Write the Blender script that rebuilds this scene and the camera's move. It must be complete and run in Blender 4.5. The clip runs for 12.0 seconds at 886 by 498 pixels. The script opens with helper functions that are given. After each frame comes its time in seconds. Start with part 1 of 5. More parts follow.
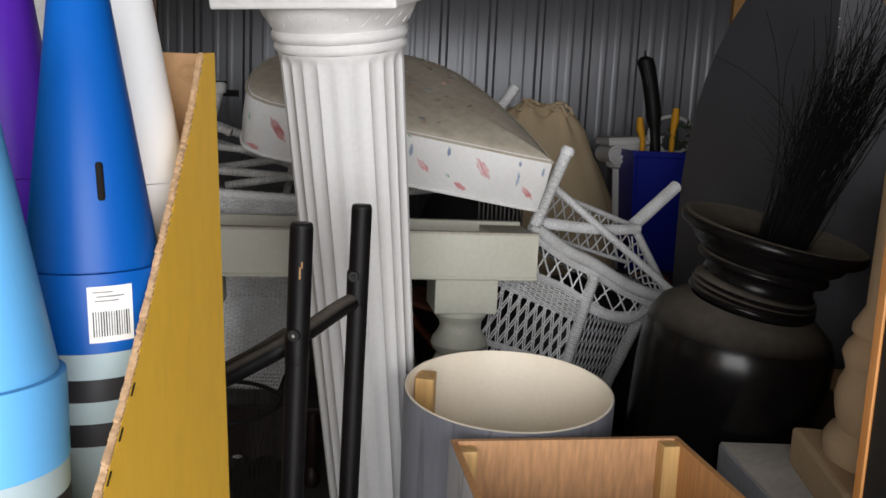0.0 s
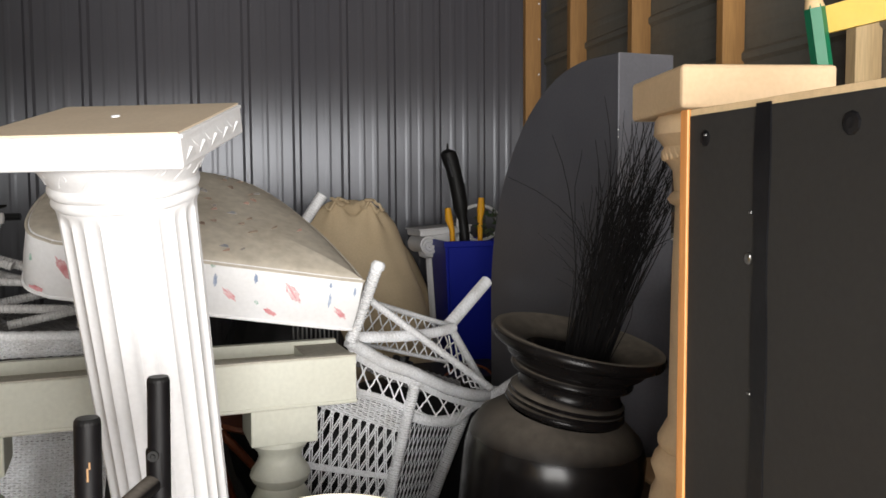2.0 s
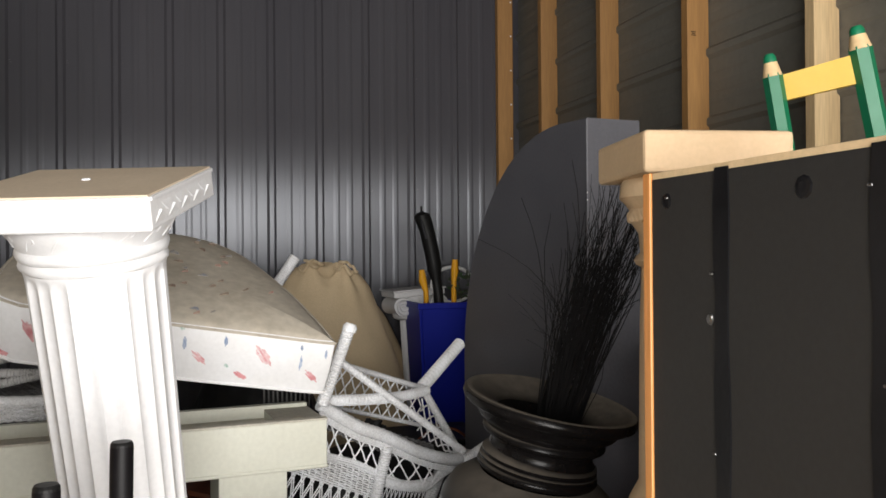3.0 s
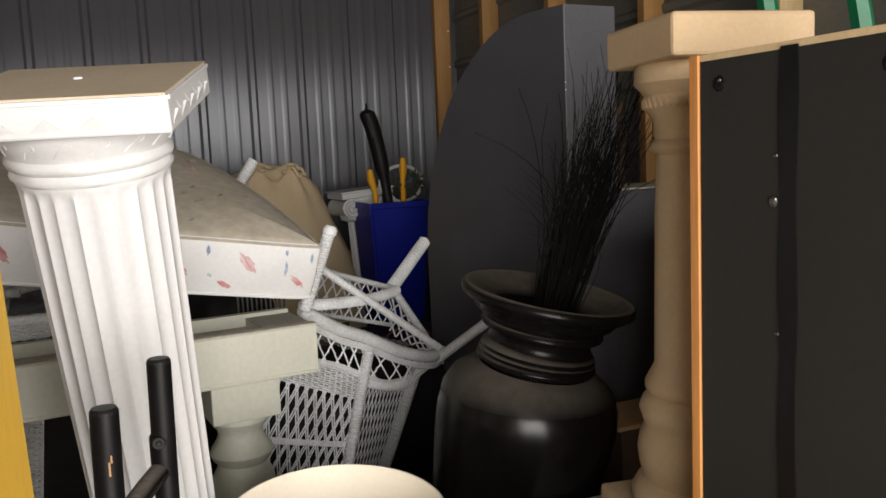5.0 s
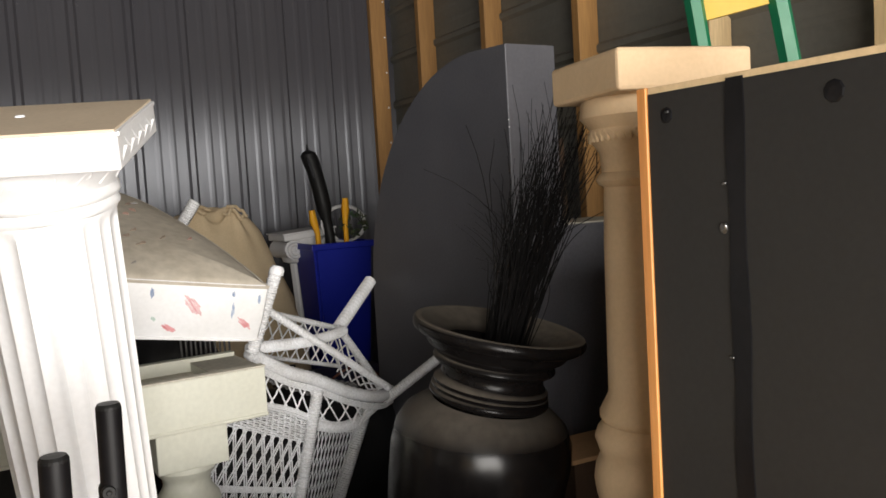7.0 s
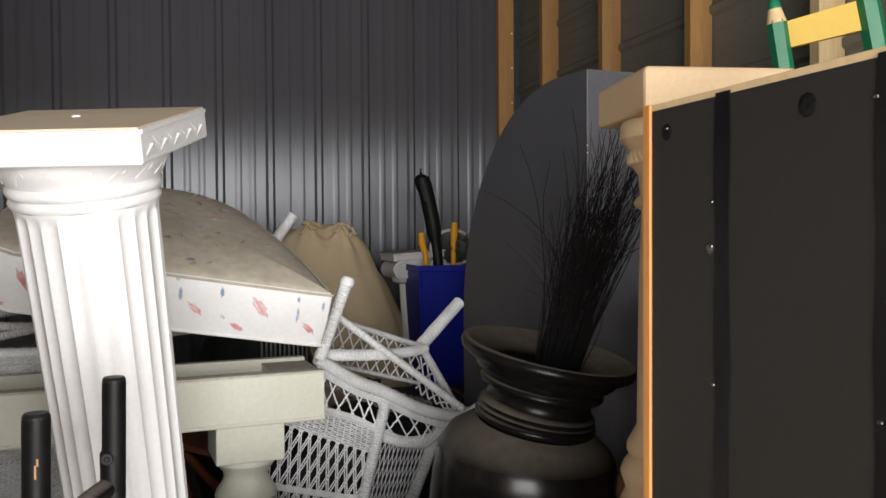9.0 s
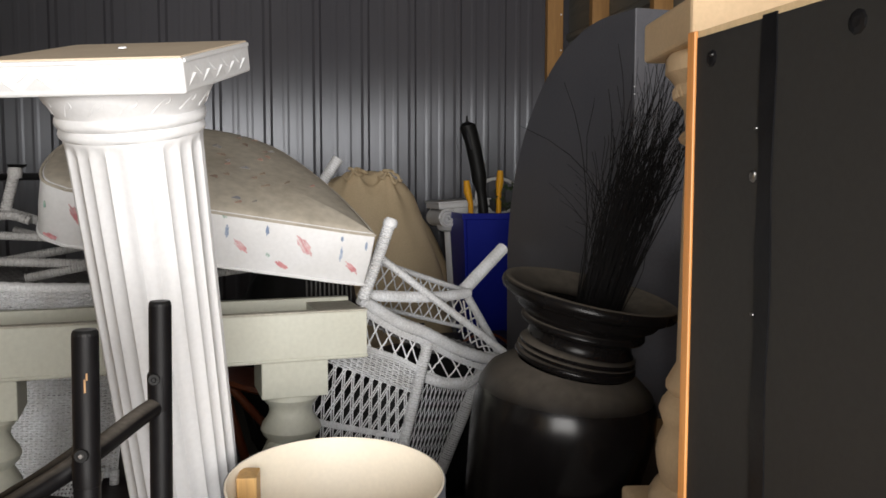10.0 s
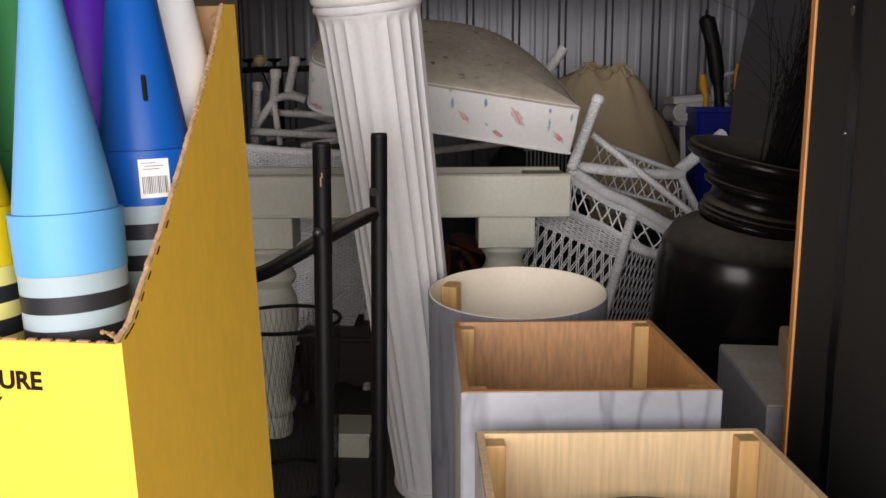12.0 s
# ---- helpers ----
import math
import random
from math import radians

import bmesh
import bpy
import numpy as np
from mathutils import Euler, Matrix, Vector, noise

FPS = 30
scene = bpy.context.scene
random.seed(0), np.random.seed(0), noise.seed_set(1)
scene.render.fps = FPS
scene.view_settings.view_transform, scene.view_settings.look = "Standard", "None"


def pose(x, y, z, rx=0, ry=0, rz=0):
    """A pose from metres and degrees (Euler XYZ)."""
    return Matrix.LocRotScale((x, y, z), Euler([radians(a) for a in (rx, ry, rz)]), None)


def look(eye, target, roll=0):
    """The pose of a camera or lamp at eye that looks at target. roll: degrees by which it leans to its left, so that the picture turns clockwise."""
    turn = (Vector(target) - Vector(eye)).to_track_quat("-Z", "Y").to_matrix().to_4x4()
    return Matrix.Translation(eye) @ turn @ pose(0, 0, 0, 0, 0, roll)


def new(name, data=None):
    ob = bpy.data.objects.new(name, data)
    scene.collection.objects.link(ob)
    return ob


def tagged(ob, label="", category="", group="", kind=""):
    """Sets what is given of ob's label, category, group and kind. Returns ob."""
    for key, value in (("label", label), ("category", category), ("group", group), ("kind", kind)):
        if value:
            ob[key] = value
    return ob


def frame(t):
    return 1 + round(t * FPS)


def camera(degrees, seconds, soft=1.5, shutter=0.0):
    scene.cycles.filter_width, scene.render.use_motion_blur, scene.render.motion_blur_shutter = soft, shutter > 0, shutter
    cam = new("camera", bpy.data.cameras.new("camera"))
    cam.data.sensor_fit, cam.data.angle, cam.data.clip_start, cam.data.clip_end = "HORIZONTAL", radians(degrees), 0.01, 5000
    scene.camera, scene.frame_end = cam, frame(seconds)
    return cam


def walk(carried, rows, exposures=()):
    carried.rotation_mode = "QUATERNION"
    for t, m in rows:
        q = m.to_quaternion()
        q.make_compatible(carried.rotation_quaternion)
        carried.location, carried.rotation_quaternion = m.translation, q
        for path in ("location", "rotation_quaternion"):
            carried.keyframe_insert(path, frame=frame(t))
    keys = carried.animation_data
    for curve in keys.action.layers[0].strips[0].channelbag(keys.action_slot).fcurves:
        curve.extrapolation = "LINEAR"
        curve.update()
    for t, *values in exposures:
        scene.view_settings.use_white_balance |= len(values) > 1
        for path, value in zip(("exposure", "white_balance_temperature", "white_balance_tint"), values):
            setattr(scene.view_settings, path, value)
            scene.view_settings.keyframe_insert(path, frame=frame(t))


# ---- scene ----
cam = camera(56.0, 12.0, soft=1.6)
METRES, EYE, TILT, LEAN, TURN = 1.15, 1.05, 0.0, 0.0, 0.0
ROWS = [
    (0.0, 0.0, 0.0, 0.0, 0.4, -8.83, -2.6),
    (0.2, -0.0033, 0.0150, 0.0213, -2.53, -8.45, -2.09),
    (0.5, -0.0156, 0.0336, 0.0525, -7.12, -7.74, -0.68),
    (0.7, -0.0151, 0.0369, 0.0634, -8.50, -7.34, -0.83),
    (1.0, -0.0182, 0.0402, 0.0764, -10.19, -6.98, -1.14),
    (1.5, -0.0075, 0.037, 0.0848, -11.53, -5.76, -0.44),
    (2.0, 0.0196, 0.0355, 0.1067, -12.21, -3.93, 0.36),
    (2.5, 0.0327, 0.0288, 0.1148, -13.94, -0.48, 0.52),
    (3.0, 0.0275, 0.0248, 0.1068, -13.83, 0.31, 0.44),
    (5.0, -0.1144, 0.1081, 0.1034, -20.2, -6.73, 2.47),
    (5.2, -0.1130, 0.1125, 0.0955, -22.44, -5.78, 2.48),
    (5.5, -0.1222, 0.1137, 0.0939, -25.34, -3.15, 1.72),
    (6.0, -0.1395, 0.1169, 0.0982, -25.09, -5.29, 4.31),
    (6.5, -0.1504, 0.1312, 0.0967, -25.45, -4.6, 3.76),
    (8.5, 0.007, 0.0395, 0.0682, -14.85, -1.3, 1.83),
    (8.7, 0.0240, 0.0378, 0.0600, -13.25, -0.43, 1.58),
    (9.0, 0.0372, 0.039, 0.0579, -13.75, -1.39, 0.37),
    (9.2, 0.0410, 0.0378, 0.0520, -14.03, -0.75, -0.14),
    (9.5, 0.0393, 0.0425, 0.0463, -15.68, -2.01, -0.57),
    (9.7, 0.0444, 0.0368, 0.0394, -14.51, -2.19, 0.01),
    (10.0, 0.0479, 0.0334, 0.0266, -10.43, -4.4, -0.05),
    (10.2, 0.0490, 0.0378, 0.0117, -8.48, -7.16, 0.35),
    (10.5, 0.048, 0.0361, -0.0005, -4.23, -8.9, 0.56),
    (10.7, 0.0467, 0.0275, -0.0024, -0.23, -8.68, 0.11),
    (11.0, 0.0562, -0.0123, -0.0059, 4.79, -7.73, 0.13),
    (11.2, 0.0658, -0.0506, -0.0120, 6.69, -7.41, 0.55),
    (11.5, 0.083, -0.1261, -0.0232, 9.48, -7.3, 1.18),
    (11.7, 0.1161, -0.1807, -0.0401, 9.88, -7.99, 1.05),
    (12.0, 0.18, -0.2361, -0.0699, 7.98, -9.82, 0.21),
]
walk(cam, [(t, pose(0, 0, EYE, TILT, LEAN, TURN) @ pose(METRES * x, METRES * y, METRES * z, 90 + pitch, roll, yaw)) for t, x, y, z, yaw, pitch, roll in ROWS],
     exposures=((0.0, -0.48, 6380, 10), (0.5, -0.05, 6450, 10), (1.0, 0.15, 6550, 10), (1.5, 0.38, 6550, 10), (2.0, 0.50, 6550, 10), (2.5, 0.65, 6550, 10), (3.0, 0.35, 6550, 10), (5.0, 0.00, 6800, 10), (5.5, 0.44, 6900, 10), (6.0, 0.70, 6850, 10), (6.5, 0.55, 6800, 10), (8.5, 0.25, 6550, 10), (9.0, 0.20, 6550, 10), (9.5, 0.20, 6550, 10), (10.0, 0.15, 6550, 10), (10.5, 0.12, 6650, 10), (11.0, -0.20, 6560, 12), (11.5, -0.51, 6560, 13), (12.0, -0.70, 6680, 15)))

# ---- world, sky light through the open door, exposure ----
world = bpy.data.worlds.new("world")
scene.world = world
world.use_nodes = True
wn = world.node_tree.nodes
sky = wn.new("ShaderNodeTexSky")
sky.sky_type, sky.sun_disc, sky.sun_elevation, sky.sun_rotation = "NISHITA", False, radians(50), radians(160)
world.node_tree.links.new(sky.outputs[0], wn["Background"].inputs[0])
wn["Background"].inputs[1].default_value = 0.10

sun_data = bpy.data.lights.new("sun", "SUN")
sun_data.energy, sun_data.angle, sun_data.color = 1.0, radians(20), (1.0, 0.97, 0.92)
sun = new("sun", sun_data)
sun.matrix_world = look((0, 0, 6), (0.6, -3.6, 0))

door_data = bpy.data.lights.new("door_daylight", "AREA")
door_data.shape, door_data.size, door_data.size_y, door_data.energy, door_data.color = "RECTANGLE", 3.2, 2.0, 250.0, (1.0, 0.970, 0.942)
door_light = new("door_daylight", door_data)
door_light.matrix_world = look((0.15, -1.85, 1.02), (0.15, 3.0, 1.02))


# ---- materials ----
def material(name, base, rough=0.6, metal=0.0, second=None, scale=3.0, amount=0.5, grain=60.0, grain_amount=0.12,
             bump=0.1, bump_scale=80.0, stretch=(1, 1, 1), coat=0.0, rough_var=0.1, random_tint=0.0, spec=0.5, contrast=(0.35, 0.7), relief=0.002):
    """A surface with stains (second colour, in broad patches), fine grain, relief and uneven gloss."""
    m = bpy.data.materials.new(name)
    m.use_nodes = True
    nt = m.node_tree
    n, link = nt.nodes, nt.links.new
    b = n["Principled BSDF"]
    co = n.new("ShaderNodeTexCoord")
    mp = n.new("ShaderNodeMapping")
    mp.inputs["Scale"].default_value = stretch
    link(co.outputs["Object"], mp.inputs[0])
    big = n.new("ShaderNodeTexNoise")
    big.inputs["Scale"].default_value, big.inputs["Detail"].default_value = scale, 6
    link(mp.outputs[0], big.inputs["Vector"])
    ramp = n.new("ShaderNodeMapRange")
    ramp.inputs["From Min"].default_value, ramp.inputs["From Max"].default_value = contrast
    ramp.inputs["To Max"].default_value = amount
    link(big.outputs["Fac"], ramp.inputs["Value"])
    mix = n.new("ShaderNodeMix")
    mix.data_type = "RGBA"
    mix.inputs["A"].default_value = (*base, 1)
    mix.inputs["B"].default_value = (*(second or [c * 0.75 for c in base]), 1)
    link(ramp.outputs[0], mix.inputs["Factor"])
    fine = n.new("ShaderNodeTexNoise")
    fine.inputs["Scale"].default_value, fine.inputs["Detail"].default_value = grain, 4
    link(mp.outputs[0], fine.inputs["Vector"])
    fr = n.new("ShaderNodeMapRange")
    fr.inputs["From Min"].default_value, fr.inputs["From Max"].default_value = 0.3, 0.7
    fr.inputs["To Min"].default_value, fr.inputs["To Max"].default_value = 1 - grain_amount, 1 + grain_amount * 0.6
    link(fine.outputs["Fac"], fr.inputs["Value"])
    value = fr.outputs[0]
    if random_tint:
        info = n.new("ShaderNodeObjectInfo")
        rr = n.new("ShaderNodeMapRange")
        rr.inputs["To Min"].default_value, rr.inputs["To Max"].default_value = 1 - random_tint, 1 + random_tint
        link(info.outputs["Random"], rr.inputs["Value"])
        mm = n.new("ShaderNodeMath")
        mm.operation = "MULTIPLY"
        link(value, mm.inputs[0])
        link(rr.outputs[0], mm.inputs[1])
        value = mm.outputs[0]
    hsv = n.new("ShaderNodeHueSaturation")
    link(mix.outputs["Result"], hsv.inputs["Color"])
    link(value, hsv.inputs["Value"])
    link(hsv.outputs[0], b.inputs["Base Color"])
    ro = n.new("ShaderNodeMapRange")
    ro.inputs["To Min"].default_value, ro.inputs["To Max"].default_value = max(0.03, rough - rough_var), min(1, rough + rough_var)
    link(big.outputs["Fac"], ro.inputs["Value"])
    link(ro.outputs[0], b.inputs["Roughness"])
    b.inputs["Metallic"].default_value = metal
    b.inputs["Specular IOR Level"].default_value = spec
    b.inputs["Coat Weight"].default_value = coat
    b.inputs["Coat Roughness"].default_value = 0.15
    if bump:
        bt = n.new("ShaderNodeTexNoise")
        bt.inputs["Scale"].default_value, bt.inputs["Detail"].default_value = bump_scale, 3
        link(mp.outputs[0], bt.inputs["Vector"])
        bp = n.new("ShaderNodeBump")
        bp.inputs["Strength"].default_value, bp.inputs["Distance"].default_value = bump, relief
        link(bt.outputs["Fac"], bp.inputs["Height"])
        link(bp.outputs[0], b.inputs["Normal"])
    return m


def dusted(m, dust, start, amount, scale=25.0):
    """Dust that has settled on surfaces facing up."""
    nt = m.node_tree
    n, link = nt.nodes, nt.links.new
    b = n["Principled BSDF"]
    geo = n.new("ShaderNodeNewGeometry")
    sep = n.new("ShaderNodeSeparateXYZ")
    link(geo.outputs["Normal"], sep.inputs[0])
    up = n.new("ShaderNodeMapRange")
    up.inputs["From Min"].default_value, up.inputs["From Max"].default_value, up.inputs["To Max"].default_value = start, 1.0, amount
    link(sep.outputs["Z"], up.inputs["Value"])
    no = n.new("ShaderNodeTexNoise")
    no.inputs["Scale"].default_value, no.inputs["Detail"].default_value = scale, 5
    mul = n.new("ShaderNodeMath")
    mul.operation = "MULTIPLY"
    link(up.outputs[0], mul.inputs[0])
    add = n.new("ShaderNodeMath")
    add.operation = "ADD"
    add.inputs[1].default_value = 0.45
    link(no.outputs["Fac"], add.inputs[0])
    link(add.outputs[0], mul.inputs[1])
    mul.use_clamp = True
    old = b.inputs["Base Color"].links[0].from_socket
    mix = n.new("ShaderNodeMix")
    mix.data_type = "RGBA"
    link(mul.outputs[0], mix.inputs["Factor"])
    link(old, mix.inputs["A"])
    mix.inputs["B"].default_value = (*dust, 1)
    link(mix.outputs["Result"], b.inputs["Base Color"])
    oldr = b.inputs["Roughness"].links[0].from_socket
    mr = n.new("ShaderNodeMix")
    link(mul.outputs[0], mr.inputs["Factor"])
    link(oldr, mr.inputs["A"])
    mr.inputs["B"].default_value = 0.9
    link(mr.outputs["Result"], b.inputs["Roughness"])
    return m


def veined(m, colour, scale=3.2, width=0.030):
    """Slanting brushed veins over a painted surface."""
    nt = m.node_tree
    n, link = nt.nodes, nt.links.new
    b = n["Principled BSDF"]
    co = n.new("ShaderNodeTexCoord")
    mp = n.new("ShaderNodeMapping")
    mp.inputs["Rotation"].default_value = (0.5, 0.6, 0.3)
    mp.inputs["Scale"].default_value = (2.6, 2.6, 0.5)
    link(co.outputs["Object"], mp.inputs[0])
    no = n.new("ShaderNodeTexNoise")
    no.inputs["Scale"].default_value, no.inputs["Detail"].default_value, no.inputs["Distortion"].default_value = scale, 2.5, 0.6
    link(mp.outputs[0], no.inputs["Vector"])
    sub = n.new("ShaderNodeMath")
    sub.operation = "SUBTRACT"
    sub.inputs[1].default_value = 0.5
    link(no.outputs["Fac"], sub.inputs[0])
    ab = n.new("ShaderNodeMath")
    ab.operation = "ABSOLUTE"
    link(sub.outputs[0], ab.inputs[0])
    mr = n.new("ShaderNodeMapRange")
    mr.inputs["From Min"].default_value, mr.inputs["From Max"].default_value = 0.0, width
    mr.inputs["To Min"].default_value, mr.inputs["To Max"].default_value = 0.5, 0.0
    link(ab.outputs[0], mr.inputs["Value"])
    old = b.inputs["Base Color"].links[0].from_socket
    mix = n.new("ShaderNodeMix")
    mix.data_type = "RGBA"
    link(mr.outputs[0], mix.inputs["Factor"])
    link(old, mix.inputs["A"])
    mix.inputs["B"].default_value = (*colour, 1)
    link(mix.outputs["Result"], b.inputs["Base Color"])
    return m


def wood(name, light, dark, axis="z", rings=18.0, rough=0.55, random_tint=0.0):
    """Sawn wood with grain along one axis."""
    st = {"x": (0.06, 1, 1), "y": (1, 0.06, 1), "z": (1, 1, 0.06)}[axis]
    return material(name, light, rough, 0, dark, rings, 0.9, 160, 0.16, 0.25, 140, st, random_tint=random_tint, contrast=(0.3, 0.75))


M_metal = material("painted_metal_sheet", (0.067, 0.064, 0.071), 0.30, 0.0, (0.045, 0.043, 0.053), 2.0, 0.6, 40, 0.05, 0.5, 9, (1, 1, 0.04), rough_var=0.03, spec=0.78, relief=0.004)
grain_line = M_metal.node_tree.nodes.new("ShaderNodeTangent")       # rolled sheet: gloss spreads across the ribs
grain_line.direction_type = "UV_MAP"
M_metal.node_tree.links.new(grain_line.outputs[0], M_metal.node_tree.nodes["Principled BSDF"].inputs["Tangent"])
M_metal.node_tree.nodes["Principled BSDF"].inputs["Anisotropic"].default_value = 0.95
M_metal.node_tree.nodes["Principled BSDF"].inputs["Specular Tint"].default_value = (0.88, 0.92, 1.0, 1)
M_metal_side = material("weathered_metal_sheet", (0.165, 0.160, 0.138), 0.5, 0.1, (0.125, 0.12, 0.10), 3.0, 0.7, 40, 0.08, 0.05, 30)
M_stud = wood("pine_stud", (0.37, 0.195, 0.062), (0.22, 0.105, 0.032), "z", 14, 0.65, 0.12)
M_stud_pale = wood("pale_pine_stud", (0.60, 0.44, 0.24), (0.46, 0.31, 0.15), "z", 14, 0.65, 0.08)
M_walnut = wood("dark_walnut", (0.020, 0.010, 0.006), (0.012, 0.006, 0.004), "x", 20, 0.5)
M_filler_black = material("black_filler_plastic", (0.012, 0.012, 0.013), 0.45, 0, (0.018, 0.018, 0.019), 8, 0.6, 60, 0.1, 0.4, 22, spec=0.3)
M_concrete = material("concrete", (0.10, 0.095, 0.085), 0.85, 0, (0.06, 0.057, 0.05), 2.5, 0.8, 90, 0.2, 0.3, 120)
M_ground = material("gravel_ground", (0.30, 0.29, 0.27), 0.9, 0, (0.22, 0.21, 0.19), 1.5, 0.8, 70, 0.3, 0.5, 60)
M_plain = material("plain_board", (0.08, 0.078, 0.075), 0.8, 0, None, 2.0, 0.4)
M_plaster = material("white_plaster", (0.675, 0.675, 0.685), 0.6, 0, (0.62, 0.61, 0.595), 4.0, 0.5, 120, 0.04, 0.12, 90, spec=0.4)
M_plaster_top = material("dusty_cream_top", (0.60, 0.49, 0.365), 0.8, 0, (0.50, 0.40, 0.29), 9.0, 0.6, 120, 0.06, 0.1, 90)
M_black_tube = dusted(material("black_steel_tube", (0.0045, 0.004, 0.0045), 0.48, 0, (0.009, 0.0085, 0.009), 12, 0.4, 90, 0.2, 0.06, 90, spec=0.14), (0.16, 0.14, 0.118), 0.35, 0.8)
M_steel = material("bolt_steel", (0.22, 0.22, 0.22), 0.35, 1.0, None, 20, 0.3)
M_yellow_card = material("yellow_cardboard", (0.96, 0.575, 0.052), 0.6, 0, (0.93, 0.535, 0.045), 5.0, 0.6, 60, 0.05, 0.06, 40, (1, 1, 0.4))
M_kraft = material("brown_cardboard", (0.42, 0.25, 0.12), 0.8, 0, (0.34, 0.19, 0.09), 6.0, 0.6, 90, 0.08, 0.15, 120)
M_flute = material("torn_card_flutes", (0.52, 0.34, 0.20), 0.85, 0, (0.40, 0.24, 0.12), 90, 0.8, 200, 0.15, 0.2, 300)
M_kraft_dark = material("dark_brown_board", (0.055, 0.028, 0.012), 0.7, 0, (0.035, 0.018, 0.008), 3.0, 0.7, 90, 0.1, 0.1, 80)
M_ply = wood("pale_plywood", (0.60, 0.40, 0.20), (0.50, 0.31, 0.14), "z", 6, 0.6)
M_grey_board = material("pale_grey_board", (0.50, 0.50, 0.50), 0.6, 0, None, 3, 0.4)


def plastic(name, c, rough=0.45):
    return material(name, c, rough, 0, [v * 0.93 for v in c], 6, 0.3, 150, 0.012, 0.02, 120, rough_var=0.05, spec=0.28)


M_c_light = plastic("light_blue_plastic", (0.115, 0.37, 0.70))
M_c_blue = plastic("blue_plastic", (0.002, 0.085, 0.38), 0.42)
M_c_white = plastic("white_plastic", (0.87, 0.88, 0.91))
M_c_yellow = plastic("yellow_plastic", (0.86, 0.60, 0.012))
M_c_green = plastic("green_plastic", (0.03, 0.17, 0.06))
M_c_purple = plastic("purple_plastic", (0.065, 0.010, 0.30))
M_c_black = plastic("charcoal_plastic", (0.022, 0.022, 0.026))
M_stripe = plastic("black_stripe", (0.02, 0.02, 0.025), 0.5)
M_pale_blue = plastic("pale_blue_grey_wrap", (0.34, 0.43, 0.47), 0.55)
M_pale_yellow = plastic("pale_yellow_wrap", (0.80, 0.73, 0.25), 0.55)
M_pale_green = plastic("pale_green_wrap", (0.35, 0.52, 0.38), 0.55)
M_paper = material("label_paper", (0.80, 0.80, 0.80), 0.6, 0, None, 8, 0.2)
M_ink = material("black_ink", (0.012, 0.010, 0.009), 0.8, 0, None, 8, 0.2, spec=0.1)
M_table = material("sage_cream_paint", (0.62, 0.62, 0.53), 0.5, 0, (0.53, 0.52, 0.43), 5, 0.5, 90, 0.05, 0.08, 90)
M_table_top = material("dusty_table_top", (0.54, 0.51, 0.43), 0.85, 0, (0.42, 0.39, 0.32), 10, 0.7, 90, 0.15, 0.1, 90)
M_wicker = dusted(material("white_painted_wicker", (0.84, 0.85, 0.87), 0.55, 0, (0.62, 0.61, 0.60), 14, 0.7, 220, 0.2, 0.3, 250), (0.40, 0.385, 0.37), 0.45, 0.30)
# white wicker in shade: two darker copies with the shade in their colour
M_wicker_shade = material("half_shaded_wicker", (0.50, 0.49, 0.48), 0.7, 0, (0.33, 0.32, 0.31), 14, 0.8, 220, 0.2, 0.3, 250)
M_wicker_deep_shade = material("deep_shaded_wicker", (0.17, 0.165, 0.165), 0.8, 0, (0.11, 0.105, 0.10), 14, 0.8, 220, 0.2, 0.3, 250)
M_cush_side = material("white_vinyl", (0.80, 0.80, 0.81), 0.45, 0, (0.70, 0.69, 0.67), 7, 0.6, 90, 0.04, 0.15, 18)
M_cush_top = material("dusty_vinyl", (0.53, 0.48, 0.40), 0.8, 0, (0.41, 0.36, 0.285), 6, 0.9, 40, 0.15, 0.2, 18)
M_pink = material("faded_pink_print", (0.66, 0.24, 0.26), 0.6, 0, (0.72, 0.5, 0.5), 60, 0.9)
M_blueprint = material("faded_blue_print", (0.27, 0.35, 0.52), 0.6, 0, (0.5, 0.55, 0.62), 60, 0.9)
M_greenprint = material("faded_green_print", (0.30, 0.50, 0.42), 0.6, 0, (0.6, 0.66, 0.6), 60, 0.9)
M_brownprint = material("dusty_print", (0.20, 0.14, 0.11), 0.8, 0, (0.32, 0.26, 0.2), 60, 0.9)
M_dusty_pink = material("dusty_pink_print", (0.36, 0.20, 0.17), 0.8, 0, (0.38, 0.31, 0.24), 60, 0.9)
M_dusty_blue = material("dusty_blue_print", (0.21, 0.22, 0.25), 0.8, 0, (0.36, 0.31, 0.24), 60, 0.9)
M_canvas = material("tan_canvas", (0.62, 0.49, 0.32), 0.85, 0, (0.53, 0.41, 0.255), 5, 0.7, 200, 0.08, 0.25, 300)
M_vase = dusted(material("black_glazed_pottery", (0.0035, 0.003, 0.003), 0.25, 0, (0.007, 0.006, 0.006), 6, 0.6, 90, 0.2, 0.06, 45, spec=0.26, rough_var=0.04), (0.12, 0.104, 0.085), 0.36, 0.75, 18)
M_vase_rim = dusted(material("dusty_black_pottery", (0.004, 0.0035, 0.0035), 0.27, 0, (0.007, 0.006, 0.006), 6, 0.6, 90, 0.2, 0.06, 60, spec=0.15), (0.150, 0.130, 0.106), 0.48, 0.97, 18)
M_twig = material("black_twig", (0.005, 0.0045, 0.0045), 0.7, 0, None, 30, 0.4, spec=0.15)
M_arch = material("slate_grey_paint", (0.073, 0.073, 0.084), 0.48, 0, (0.094, 0.094, 0.106), 7, 0.8, 110, 0.08, 0.25, 110, spec=0.45)
